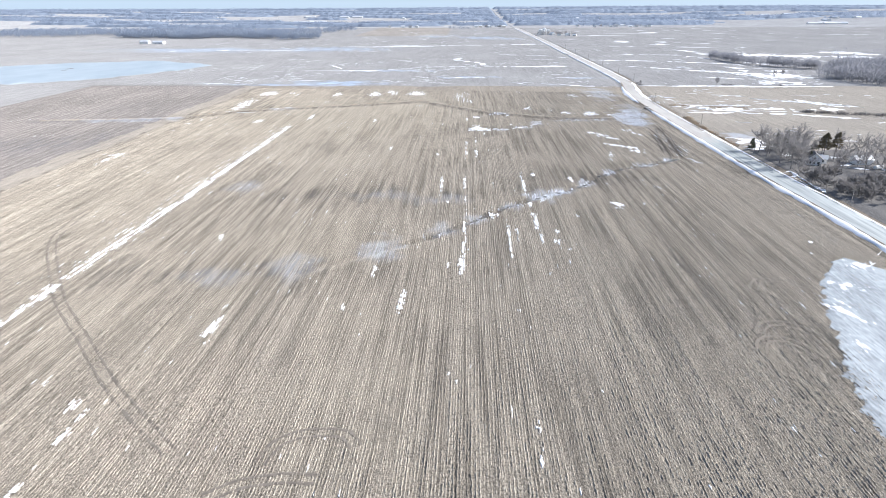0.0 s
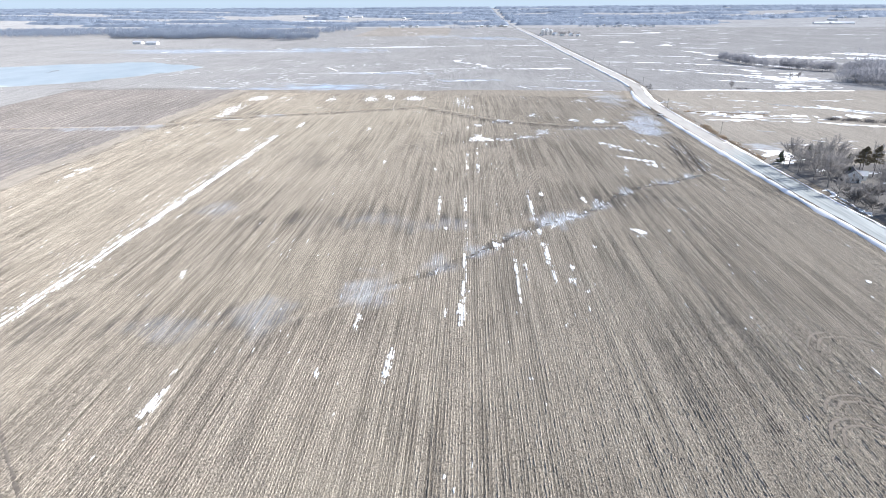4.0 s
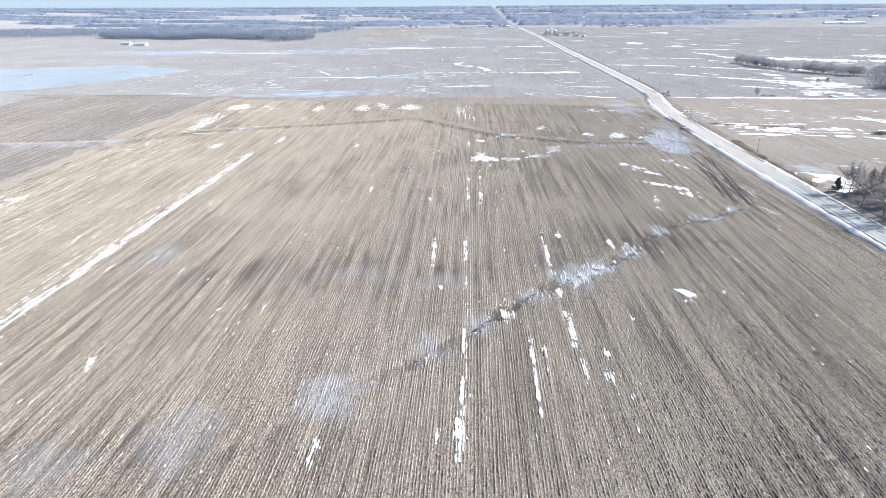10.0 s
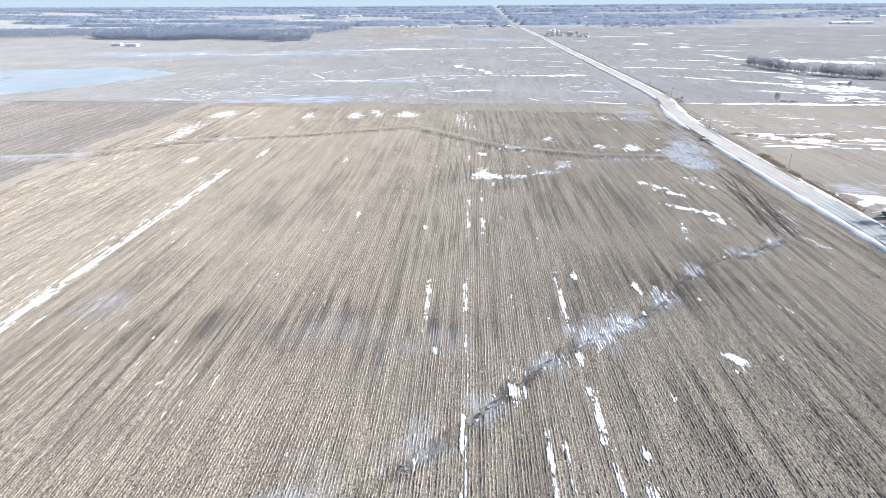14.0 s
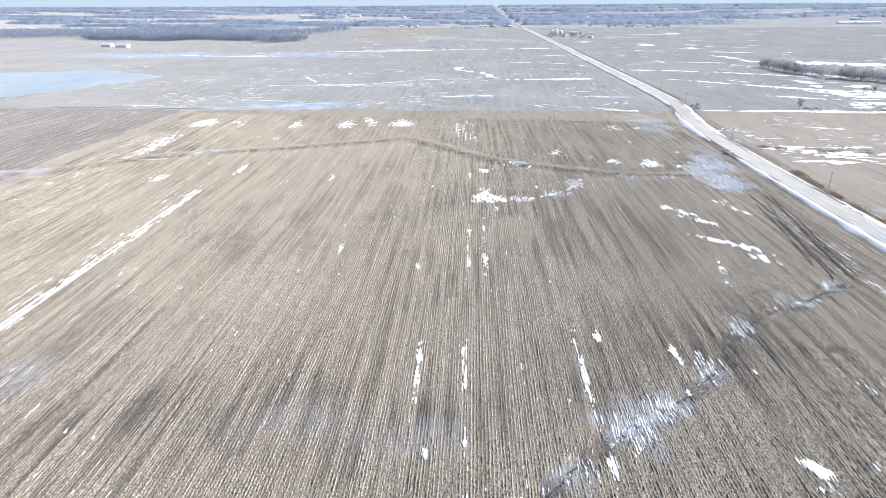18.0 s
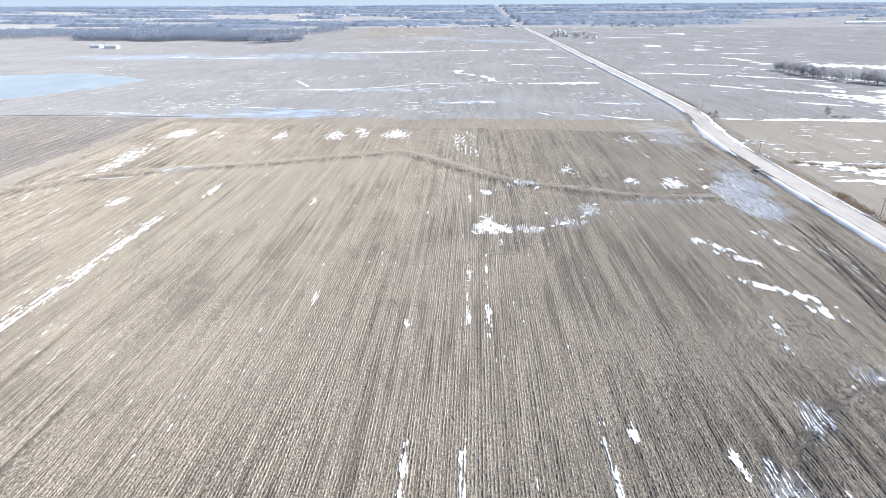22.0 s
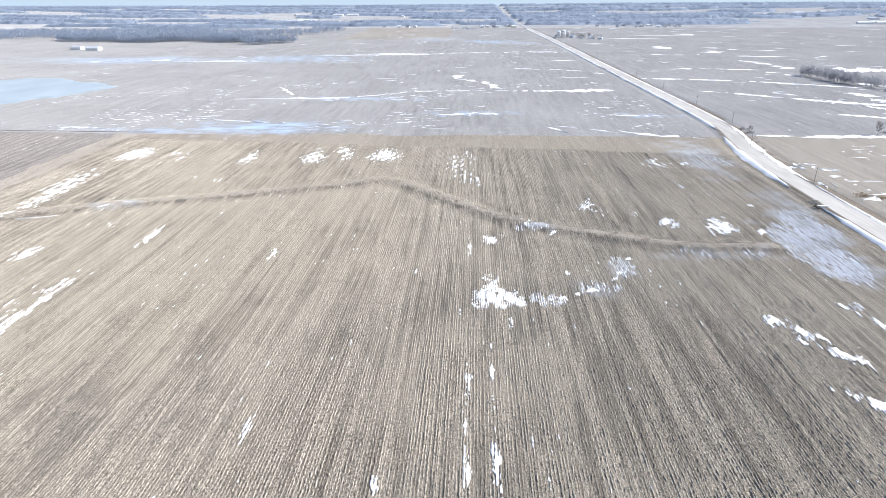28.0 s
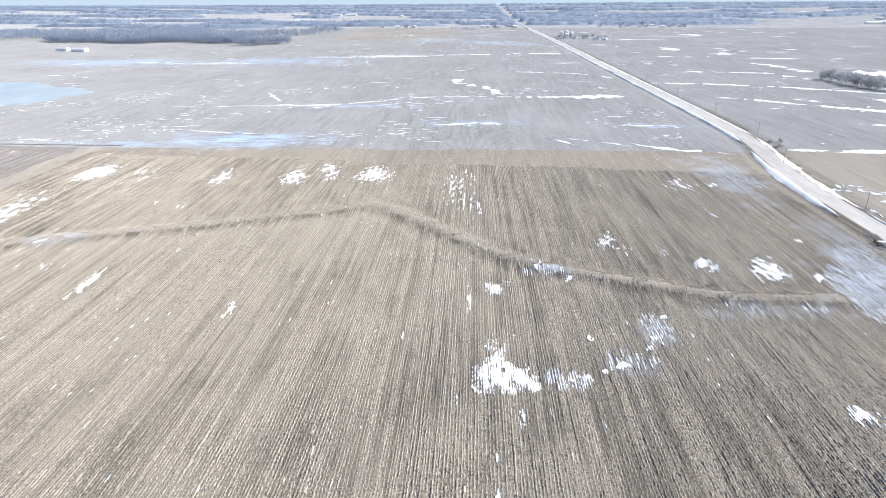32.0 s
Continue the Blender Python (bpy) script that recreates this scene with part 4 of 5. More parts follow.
pond()
drift(-470, 905, -415, 965, 14)
drift(-560, 830, -470, 905, 10)
drift(187, 404, 202, 409, 15)
drift(188, 412, 197, 424, 12)
drift(183.5, 404, 184, 470, 6)
drift(222, 354, 233, 358, 6)
drift(226, 373, 238, 377, 6)
drift(199, 402, 214, 408, 6)
drift(240, 352, 249, 343, 6)
drift(226, 351, 236, 346, 5)
drift(200, 377, 208, 383, 5)
drift(187, 300, 187.5, 345, 3)


def corner_ice():
    """The refrozen meltwater between the field and the road."""
    rs = np.random.RandomState(6)
    y = np.arange(22, 216, 0.8)
    left = np.interp(y, (22, 27, 40, 70, 117, 127, 139, 154, 168, 190, 211, 214.5), (163, 140, 106, 90, 97, 99, 103, 109, 115, 124, 139, 145)) + 1.2 * wobble(y, y * 0, 7, 2) + rs.normal(0, 0.35, len(y))
    right = np.interp(y, (22, 150, 190, 203, 214.5), (166, 165, 161, 155, 146.5)) + 0.6 * wobble(y, y, 20, 3)
    u = np.r_[0, 0.02, np.linspace(0.06, 1, 26)]
    x = left[:, None] * (1 - u) + right[:, None] * u
    yy = np.repeat(y[:, None], len(u), 1)
    hump = 0.16 + 0.05 * wobble(x, yy, 4, 5)
    hump[:, 0] = 0.0
    z = ground_z(x.ravel(), yy.ravel()).reshape(x.shape) + hump
    me = mesh_from("ice_sheet", np.stack([x, yy, z], -1).reshape(-1, 3), grid_faces(len(u), len(y)), M_SLUSH, True)
    tagged(new("ice_sheet", me), "grey white sheet of refrozen meltwater in the field corner", "ice sheet", kind="structure")


corner_ice()
snow(147, 208, 9, 9, 0.8)
snow_line([(147, 205), (155, 210), (159, 216), (166, 224)], 1.6, 521, 1.0)
snow(132, 190, 14, 14, 0.5)
snow(121, 172, 10, 24, 0.5)
snow(114, 150, 8, 20, 0.35)


def rime(x, y, w, l, n, seed, label="streaks of grey ice frozen between stubble rows", material=None):
    rs = np.random.RandomState(seed)
    r, a = np.sqrt(rs.uniform(0, 1, n)), rs.uniform(0, 2 * np.pi, n)
    cx, cy = x + w / 2 * r * np.cos(a), y + l / 2 * r * np.sin(a)
    keep = wobble(cx, cy, max(w, l) * 0.5, seed) > -0.45
    cx, cy = cx[keep], cy[keep]
    cx = np.round((cx - 0.381) / 0.762) * 0.762 + 0.381
    m = len(cx)
    v, f = strips(mounds(cx, cy, rs.uniform(1.5, 6.0, m), rs.uniform(0.12, 0.32, m), rs, 0.10))
    return tagged(new("ice_streaks", mesh_from("ice_streaks", v, f, material or M_RIME, True)), label, "ice", "ice in the field", "stuff")


rime(136, 506, 24, 62, 800, 201)
rime(148, 534, 18, 40, 260, 218)
rime(-33, 218, 20, 26, 9, 202, material=M_THINICE)
rime(-12, 238, 15, 15, 6, 203, material=M_THINICE)
rime(39, 290, 11, 9, 55, 204)
rime(48, 297, 12, 9, 60, 219)
rime(66, 315, 9, 14, 25, 205)
rime(83, 338, 8, 12, 45, 206)
rime(108, 355, 16, 5, 40, 216)
rime(125, 366, 6, 5, 30, 217)
rime(45, 470, 15, 9, 40, 207)
rime(57, 488, 9, 16, 60, 208)
rime(26, 461, 12, 8, 60, 209)
rime(95, 501, 40, 7, 45, 210)
rime(27, 527, 14, 5, 40, 211)
rime(148, 660, 18, 80, 60, 212)
rime(22, 276, 14, 10, 12, 213)
rime(-66, 200, 16, 16, 3, 214, material=M_THINICE)
rime(-124, 303, 18, 22, 4, 215, material=M_THINICE)


# wheel tracks pressed into the field
def track(points, label="dark pair of wheel ruts curving over the stubble", width=0.42, gauge=1.5, lift=0.07, material=None):
    line = spline(points, 2.0)
    parts = [ribbon(line, s * gauge - width, s * gauge + width, lift, 0.03, 0.10, 3, 2) for s in (-1, 1)]
    v, f = strips(parts)
    return tagged(new("wheel_track", mesh_from("wheel_track", v, f, material or M_RUT, True)), label, "wheel track", "wheel tracks", "stuff")


track([(-180, 262), (-178, 245), (-171, 221), (-153, 194), (-134, 169), (-113, 147), (-90, 123), (-65, 101)])
track([(-44, 98), (-42, 104), (-38, 107.5), (-33, 108.5), (-27, 108), (-24, 104)], width=0.40, gauge=1.3, lift=0.09)
track([(-52, 88), (-46, 92), (-38, 94), (-30, 94)], width=0.40, gauge=1.3, lift=0.09)
track([(145, 470), (143, 440), (138, 405), (133, 372)], "dark muddy ruts along the field edge", 0.22, 3.4, 0.26, M_MUD)
track([(140, 455), (136, 420), (130, 384)], "dark muddy ruts along the field edge", 0.2, 1.6, 0.26, M_MUD)
track([(150, 470), (147, 435), (141, 400), (138, 374)], "dark muddy ruts along the field edge", 0.2, 1.1, 0.26, M_MUD)
track([(148, 462), (141, 425), (136, 390), (134, 374)], "dark muddy ruts along the field edge", 0.18, 2.3, 0.26, M_MUD)
track([(84, 146), (87, 152), (92, 154), (97, 151), (99, 144)], width=0.36, gauge=1.3, lift=0.09)
track([(88, 157), (92, 162), (98, 163), (103, 159), (105, 152)], width=0.36, gauge=1.3, lift=0.09)
track([(99, 186), (103, 192), (109, 194), (116, 191), (120, 186)], width=0.36, gauge=1.3, lift=0.09)
snow_strip(140.5, 378, 455, ((-5, 0.4, 0.28), (-2, 0.45, 0.3), (0.2, 0.4, 0.25), (1.8, 0.4, 0.28), (4, 0.42, 0.3), (6.2, 0.35, 0.26)), 93)

# the ploughed line between the two fields
v, f = ribbon(spline([(-470, 715.5), (-350, 716.5), (-262, 717), (-236, 716.5)], 5), -0.7, 0.7, 0.2, 0.1, 0.25, 14, 3)
tagged(new("field_boundary", mesh_from("field_boundary", v, f, M_RUT, True)), "thin dark unploughed line between two fields", "field boundary", kind="structure")


# ---- helpers for things ----
def gz(x, y):
    return float(ground_z(x, y)[0])


def empty(name, x, y, turn=0.0, z=None):
    ob = new(name)
    ob.matrix_world = pose(x, y, gz(x, y) if z is None else z, 0, 0, turn)
    return ob


def part(name, me, parent, label=""):
    ob = new(name, me)
    ob.parent = parent
    return tagged(ob, label) if label else ob


def block(x0, x1, y0, y1, z0, z1, material, bevel=0.0):
    bm = bmesh.new()
    bmesh.ops.create_cube(bm, size=1.0)
    for v in bm.verts:
        v.co = Vector(((x0 + x1) / 2 + v.co.x * (x1 - x0), (y0 + y1) / 2 + v.co.y * (y1 - y0), (z0 + z1) / 2 + v.co.z * (z1 - z0)))
    if bevel:
        bmesh.ops.bevel(bm, geom=list(bm.edges), offset=bevel, segments=1, affect="EDGES")
    return finish(bm, material)


def finish(bm, material):
    me = bpy.data.meshes.new("part")
    bmesh.ops.recalc_face_normals(bm, faces=list(bm.faces))
    bm.to_mesh(me)
    bm.free()
    me.materials.append(material)
    return me


def tubes(segments, sides):
    """Tapered tubes: rows of (start, end, radius, radius)."""
    s = np.array([[*a, *b, r0, r1] for a, b, r0, r1 in segments], float)
    a, b, r0, r1 = s[:, 0:3], s[:, 3:6], s[:, 6], s[:, 7]
    d = b - a
    d /= np.linalg.norm(d, axis=1)[:, None] + 1e-9
    ref = np.where(np.abs(d[:, 2:3]) > 0.9, np.array([[1.0, 0, 0]]), np.array([[0, 0, 1.0]]))
    u = np.cross(d, ref)
    u /= np.linalg.norm(u, axis=1)[:, None]
    w = np.cross(d, u)
    an = np.arange(sides) * 2 * np.pi / sides
    ring = u[:, None, :] * np.cos(an)[None, :, None] + w[:, None, :] * np.sin(an)[None, :, None]
    v = np.concatenate([a[:, None] + ring * r0[:, None, None], b[:, None] + ring * r1[:, None, None]], 1).reshape(-1, 3)
    k = np.arange(sides)
    q = np.stack([k, (k + 1) % sides, (k + 1) % sides + sides, k + sides], 1)
    f = (np.arange(len(s))[:, None, None] * 2 * sides + q[None]).reshape(-1, 4)
    return v, f


def blades(base, way, length, width, rs):
    """Thin pointed blades, one triangle each, as quads with a tip edge."""
    way = way / (np.linalg.norm(way, axis=1)[:, None] + 1e-9)
    side = np.cross(way, rs.normal(0, 1, way.shape))
    side /= np.linalg.norm(side, axis=1)[:, None] + 1e-9
    w = (width * 0.5)[:, None]
    tip = base + way * length[:, None]
    v = np.stack([base - side * w, base + side * w, tip + side * w * 0.3, tip - side * w * 0.3], 1).reshape(-1, 3)
    return v, np.arange(len(base) * 4).reshape(-1, 4)


# ---- trees ----
def grow(rs, height, spread, fork=0.3):
    """Limbs of a bare broadleaf tree, from the trunk up: trunk, limbs and twig starts."""
    trunk, limbs, ends = [], [], []
    p, r = np.zeros(3), height * 0.017
    lean = rs.normal(0, 0.05, 2)
    for i in range(5):
        q = p + np.array([lean[0] * height * 0.1, lean[1] * height * 0.1, height * (fork + 0.25) / 5]) + np.r_[rs.normal(0, 0.06, 2), 0] * height * 0.03
        trunk.append((p, q, r, r * 0.86))
        p, r = q, r * 0.86
        if i >= 1:
            for _ in range(2):
                ends.append((q, rs.uniform(0, 2 * np.pi), rs.uniform(0.7, 1.5), r * 0.6))
    for k in range(4):
        ends.append((p, k * 1.57 + rs.uniform(-0.5, 0.5), rs.uniform(0.1, 0.6), r * 0.8))
    twigs = []
    for start, a, out, rad in ends:
        way = np.array([math.cos(a) * out * spread, math.sin(a) * out * spread, rs.uniform(0.45, 0.95)])
        q = start
        ln = height * rs.uniform(0.26, 0.42)
        for i in range(4):
            way = way + np.r_[rs.normal(0, 0.18, 2), 0.10]
            nq = q + way / np.linalg.norm(way) * ln / 4
            limbs.append((q, nq, rad, rad * 0.68))
            rad *= 0.68
            q = nq
            for _ in range(3):
                w2 = way + rs.normal(0, 0.55, 3) + np.array([0, 0, 0.15])
                e = q + w2 / np.linalg.norm(w2) * height * rs.uniform(0.08, 0.17)
                limbs.append((q, e, rad * 0.6, rad * 0.25))
                twigs += [(q + (e - q) * u, w2) for u in (0.3, 0.55, 0.8, 1.0)]
    return trunk, limbs, twigs


def bare_tree(seed, height, spread):
    rs = np.random.RandomState(seed)
    trunk, limbs, twigs = grow(rs, height, spread)
    root = new("bare_tree")
    v, f = strips([tubes(trunk, 6), tubes(limbs, 4)])
    part("trunk", mesh_from("trunk", v, f, M_BARK, True), root, "grey trunk with forking limbs")
    base = np.repeat(np.array([t[0] for t in twigs]), 7, 0)
    way = np.repeat(np.array([t[1] for t in twigs]), 7, 0) + rs.normal(0, 0.7, (len(base), 3)) + np.array([0, 0, 0.3])
    v, f = blades(base, way, rs.uniform(0.4, 1.3, len(base)) * height / 15, np.full(len(base), 0.07), rs)
    part("crown", mesh_from("crown", v, f, M_TWIG), root, "grey haze of bare twigs")
    return tagged(root, "tall leafless broadleaf tree with grey branches in a farmyard", "tree", "bare trees of the farmyard")


def conifer(seed, height, width, material, label, bare=0.25):
    rs = np.random.RandomState(seed)
    root = new("conifer")
    z = np.linspace(0, height, 7)
    pts = np.stack([np.cumsum(rs.normal(0, 0.05, 7)), np.cumsum(rs.normal(0, 0.05, 7)), z], 1)
    v, f = tubes([(pts[i], pts[i + 1], height * 0.016 * (1 - i / 7), height * 0.016 * (1 - (i + 1) / 7) + 0.02) for i in range(6)], 6)
    limbs, base, way = [], [], []
    stem = (v, f)
    for k in range(70):
        h = rs.uniform(bare, 0.99)
        reach = width * (1 - ((h - bare) / (1 - bare)) ** 1.3) * rs.uniform(0.45, 1.1) + 0.3
        a = rs.uniform(0, 2 * np.pi)
        d = np.array([math.cos(a), math.sin(a), rs.uniform(-0.15, 0.35)])
        s = np.array([0, 0, h * height])
        e = s + d * reach
        limbs.append((s, e, 0.06, 0.02))
        n = int(26 + 22 * reach)
        u = rs.uniform(0.3, 1.05, n)[:, None]
        base.append(s + (e - s) * u + rs.normal(0, 0.16, (n, 3)))
        way.append(d + rs.normal(0, 0.7, (n, 3)))
    v, f = strips([stem, tubes(limbs, 6)])
    part("trunk", mesh_from("trunk", v, f, M_BARK, True), root)
    base, way = np.concatenate(base), np.concatenate(way)
    v, f = blades(base, way, rs.uniform(0.25, 0.7, len(base)), np.full(len(base), 0.16), rs)
    part("crown", mesh_from("crown", v, f, material), root)
    return tagged(root, label, "tree", "conifers of the farmyard")


def plant(proto, x, y, turn, size, first=False):
    m = pose(x, y, gz(x, y) - 0.05, 0, 0, turn) @ Matrix.Diagonal((size, size, size, 1))
    if first:
        proto.matrix_world = m
        return proto
    return copy_thing(proto, m)


BARE = [bare_tree(11, 17.0, 1.25), bare_tree(12, 15.0, 1.5), bare_tree(13, 18.0, 1.1), bare_tree(14, 13.0, 1.4)]
PINE = conifer(21, 16.0, 3.6, M_RUSTNEEDLE, "tall brownish green pine with an open crown behind a house", 0.45)
SPRUCE = conifer(22, 8.0, 2.4, M_NEEDLE, "dark green bushy spruce at the corner of the yard", 0.05)
CEDAR = conifer(23, 12.0, 2.2, M_NEEDLE, "slim dark cedar among bare trees", 0.12)

plant(BARE[0], 191, 389, 20, 1.05, True)
plant(BARE[1], 189, 374, 80, 1.0, True)
plant(BARE[2], 191, 361, 140, 1.0, True)
plant(BARE[3], 216, 340, 200, 1.0, True)
for kind, x, y, turn, size in ((0, 191, 347, 200, 1.1), (1, 197, 392, 30, 0.95), (2, 203, 386, 95, 0.9), (3, 200, 371, 10, 1.0), (1, 208, 392, 250, 0.95)):
    plant(BARE[kind], x, y, turn, size)
for kind, x, y, turn, size in ((0, 212, 380, 300, 1.0), (3, 198, 356, 120, 0.95), (2, 229, 340, 60, 0.85), (1, 238, 336, 170, 1.0), (0, 246, 352, 10, 0.95)):
    plant(BARE[kind], x, y, turn, size)
for kind, x, y, turn, size in ((1, 236, 371, 45, 0.8), (2, 250, 366, 190, 0.9), (3, 254, 342, 280, 1.1), (0, 248, 318, 75, 0.9), (3, 187, 331, 330, 0.85), (2, 206, 362, 15, 0.75)):
    plant(BARE[kind], x, y, turn, size)
for kind, x, y, turn, size in ((2, 219, 396, 115, 0.95), (0, 240, 388, 215, 0.85), (1, 256, 384, 65, 0.9)):
    plant(BARE[kind], x, y, turn, size)
for kind, x, y, turn, size in ((1, 194, 381, 15, 0.8), (3, 195, 367, 160, 0.9), (0, 197, 350, 50, 0.8), (2, 203, 374, 230, 0.8), (3, 196, 338, 275, 0.8), (1, 244, 334, 35, 0.8)):
    plant(BARE[kind], x, y, turn, size)
for kind, x, y, turn, size in ((0, 207, 371, 330, 0.75), (3, 232, 352, 12, 0.8), (1, 247, 378, 88, 0.9), (2, 258, 352, 144, 0.9), (3, 226, 384, 199, 0.9), (2, 221, 352, 15, 0.7)):
    plant(BARE[kind], x, y, turn, size)
plant(PINE, 219, 366, 0, 1.1, True)
plant(PINE, 227, 368, 120, 1.0)
plant(PINE, 222, 373, 70, 0.85)
plant(SPRUCE, 190.5, 398, 0, 0.95, True)
plant(SPRUCE, 231, 398, 50, 0.8)
plant(CEDAR, 204, 394, 0, 1.05, True)
plant(CEDAR, 212, 398, 40, 1.0)
plant(CEDAR, 220, 400, 80, 0.9)
plant(CEDAR, 209, 361, 130, 0.6)

lone = bare_tree(15, 10.0, 0.9)
tagged(lone, "small leafless tree alone on a fence line", "tree")
lone["group"] = "lone trees on the fence line"
plant(lone, 290.5, 721, 0, 1.0, True)
plant(lone, 204.5, 729, 100, 0.55)
plant(lone, 397, 808, 60, 0.9)
plant(lone, 407, 809, 200, 1.0)


def thicket(name, places, n, h0, h1, label, category, seed, material=None, width=0.05, reach=0.5):
    """Bushes of many bare stems round the given places (x, y, half size in x and y)."""
    rs = np.random.RandomState(seed)
    base, way, ln = [], [], []
    for x, y, rx, ry in places:
        k = n // len(places)
        cx, cy = x + rs.normal(0, 0.45, k) * rx, y + rs.normal(0, 0.45, k) * ry
        h = rs.uniform(h0, h1, k)
        zz = ground_z(cx, cy)
        for j in range(5):
            low = np.stack([cx, cy, zz - 0.05], 1)
            d = np.stack([rs.normal(0, reach, k), rs.normal(0, reach, k), np.ones(k)], 1)
            base.append(low)
            way.append(d)
            ln.append(h * rs.uniform(0.6, 1.0, k))
            for u in (0.35, 0.6):
                base.append(low + d / np.linalg.norm(d, axis=1)[:, None] * (h * u)[:, None])
                way.append(d + rs.normal(0, 0.6, d.shape))
                ln.append(h * rs.uniform(0.25, 0.5, k))
    base, way, ln = np.concatenate(base), np.concatenate(way), np.concatenate(ln)
    v, f = blades(base, way, ln, np.full(len(ln), width) * (1 + 0.0 * ln), rs)
    return tagged(new(name, mesh_from(name, v, f, material or M_TWIG)), label, category, kind="stuff")


BUSH = bare_tree(16, 6.0, 1.6)
BUSH.name = "bush"
tagged(BUSH, "spreading leafless grey bush in a thicket beside the road", "bush", "bushes beside the road")
rs = np.random.RandomState(31)
first = True
for bx, by, sx, sy, count in ((190, 322, 3, 5, 7), (193, 311, 4, 5, 8), (194, 299, 4, 6, 8), (200, 289, 6, 5, 9), (205, 300, 6, 6, 9), (208, 314, 7, 6, 9), (201, 327, 5, 4, 6), (214, 300, 6, 6, 9), (219, 316, 6, 6, 9), (211, 286, 6, 5, 8), (224, 303, 6, 7, 8)):
    for k in range(count):
        plant(BUSH, bx + rs.uniform(-sx, sx), by + rs.uniform(-sy, sy), rs.uniform(0, 360), rs.uniform(0.7, 1.15), first)
        first = False
thicket("tall_verge_grass", [(185, 415, 2.2, 8), (185, 432, 2.2, 10), (185.5, 452, 2.2, 10), (185.5, 472, 2, 10), (186, 495, 2.5, 12), (187, 512, 3, 8)],
        1200, 0.6, 1.3, "tall dry reddish brown grass in the ditch", "dry grass", 32, M_REED, 0.10, 0.35)
thicket("stream_reeds", [(206, 573, 8, 4), (220, 570, 9, 3), (235, 566, 9, 3), (250, 562, 9, 3), (197, 577, 6, 5)],
        900, 0.4, 1.0, "pale tan reeds along a small stream", "reeds", 33, M_REED, 0.10, 0.35)
thicket("stream_bushes", [(301, 541, 7, 3), (312, 537, 8, 3), (325, 532, 8, 4), (341, 529, 9, 4), (356, 525, 9, 4)],
        420, 1.4, 3.4, "dark leafless bushes on a stream bank", "bushes", 34, M_BARK, 0.09, 0.45)
thicket("fence_bushes", [(302, 729, 4, 2), (309, 728, 4, 2), (365, 722, 3, 2), (204, 729, 3, 3), (205, 742, 3, 4)],
        160, 0.9, 2.2, "low leafless bushes on a fence line", "bushes", 35, M_TWIG, 0.10, 0.5)
thicket("field_edge_grass", [(163, 556, 4, 4), (167, 566, 3, 4), (130, 367, 3, 2), (123, 363, 4, 2)],
        320, 0.4, 0.9, "dry grass tufts at the field edge", "dry grass", 36, M_FROST, 0.10, 0.4)


# ---- far woods ----
def woods(name, places, n, h0, h1, label, seed, k=24, material=None, chunk=0.05):
    """Many leafless trees; places are soft ellipses (x, y, half x, half y)."""
    rs = np.random.RandomState(seed)
    area = np.array([p[2] * p[3] for p in places])
    pick = rs.choice(len(places), n, p=area / area.sum())
    pl = np.array(places, float)[pick]
    r, a = np.sqrt(rs.uniform(0, 1, n)), rs.uniform(0, 2 * np.pi, n)
    x, y = pl[:, 0] + pl[:, 2] * r * np.cos(a), pl[:, 1] + pl[:, 3] * r * np.sin(a)
    ok = np.abs(x - road_x(y)) > 16
    x, y = x[ok], y[ok]
    n = len(x)
    h = rs.uniform(h0, h1, n) * (1 + 0.12 * wobble(x, y, 60, seed))
    z = ground_z(x, y) - 0.2
    segs_a = np.stack([x, y, z], 1)
    stem = np.stack([x + rs.normal(0, 0.5, n), y + rs.normal(0, 0.5, n), z + h * 0.8], 1)
    v1, f1 = blades(segs_a, stem - segs_a, h * 0.85, h * 0.035, rs)
    v2, f2 = blades(segs_a, stem - segs_a, h * 0.85, h * 0.035, rs)
    u = rs.uniform(0.25, 0.95, (n, k))
    wide = np.sin(np.clip((u - 0.1) / 0.95, 0, 1) * np.pi) * 0.33 + 0.03
    ang = rs.uniform(0, 2 * np.pi, (n, k))
    rad = np.sqrt(rs.uniform(0, 1, (n, k))) * wide * h[:, None]
    base = np.stack([x[:, None] + rad * np.cos(ang), y[:, None] + rad * np.sin(ang), z[:, None] + u * h[:, None]], -1).reshape(-1, 3)
    way = np.stack([np.cos(ang) * 0.6, np.sin(ang) * 0.6, np.full((n, k), 0.9)], -1).reshape(-1, 3) + rs.normal(0, 0.35, (n * k, 3))
    hh = np.repeat(h, k)
    v3, f3 = blades(base, way, hh * rs.uniform(0.12, 0.25, n * k), hh * chunk * rs.uniform(0.4, 1.0, n * k), rs)
    v, f = strips([(v1, f1), (v2, f2), (v3, f3)])
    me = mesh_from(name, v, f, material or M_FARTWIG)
    return tagged(new(name, me), label, "woods", kind="stuff")


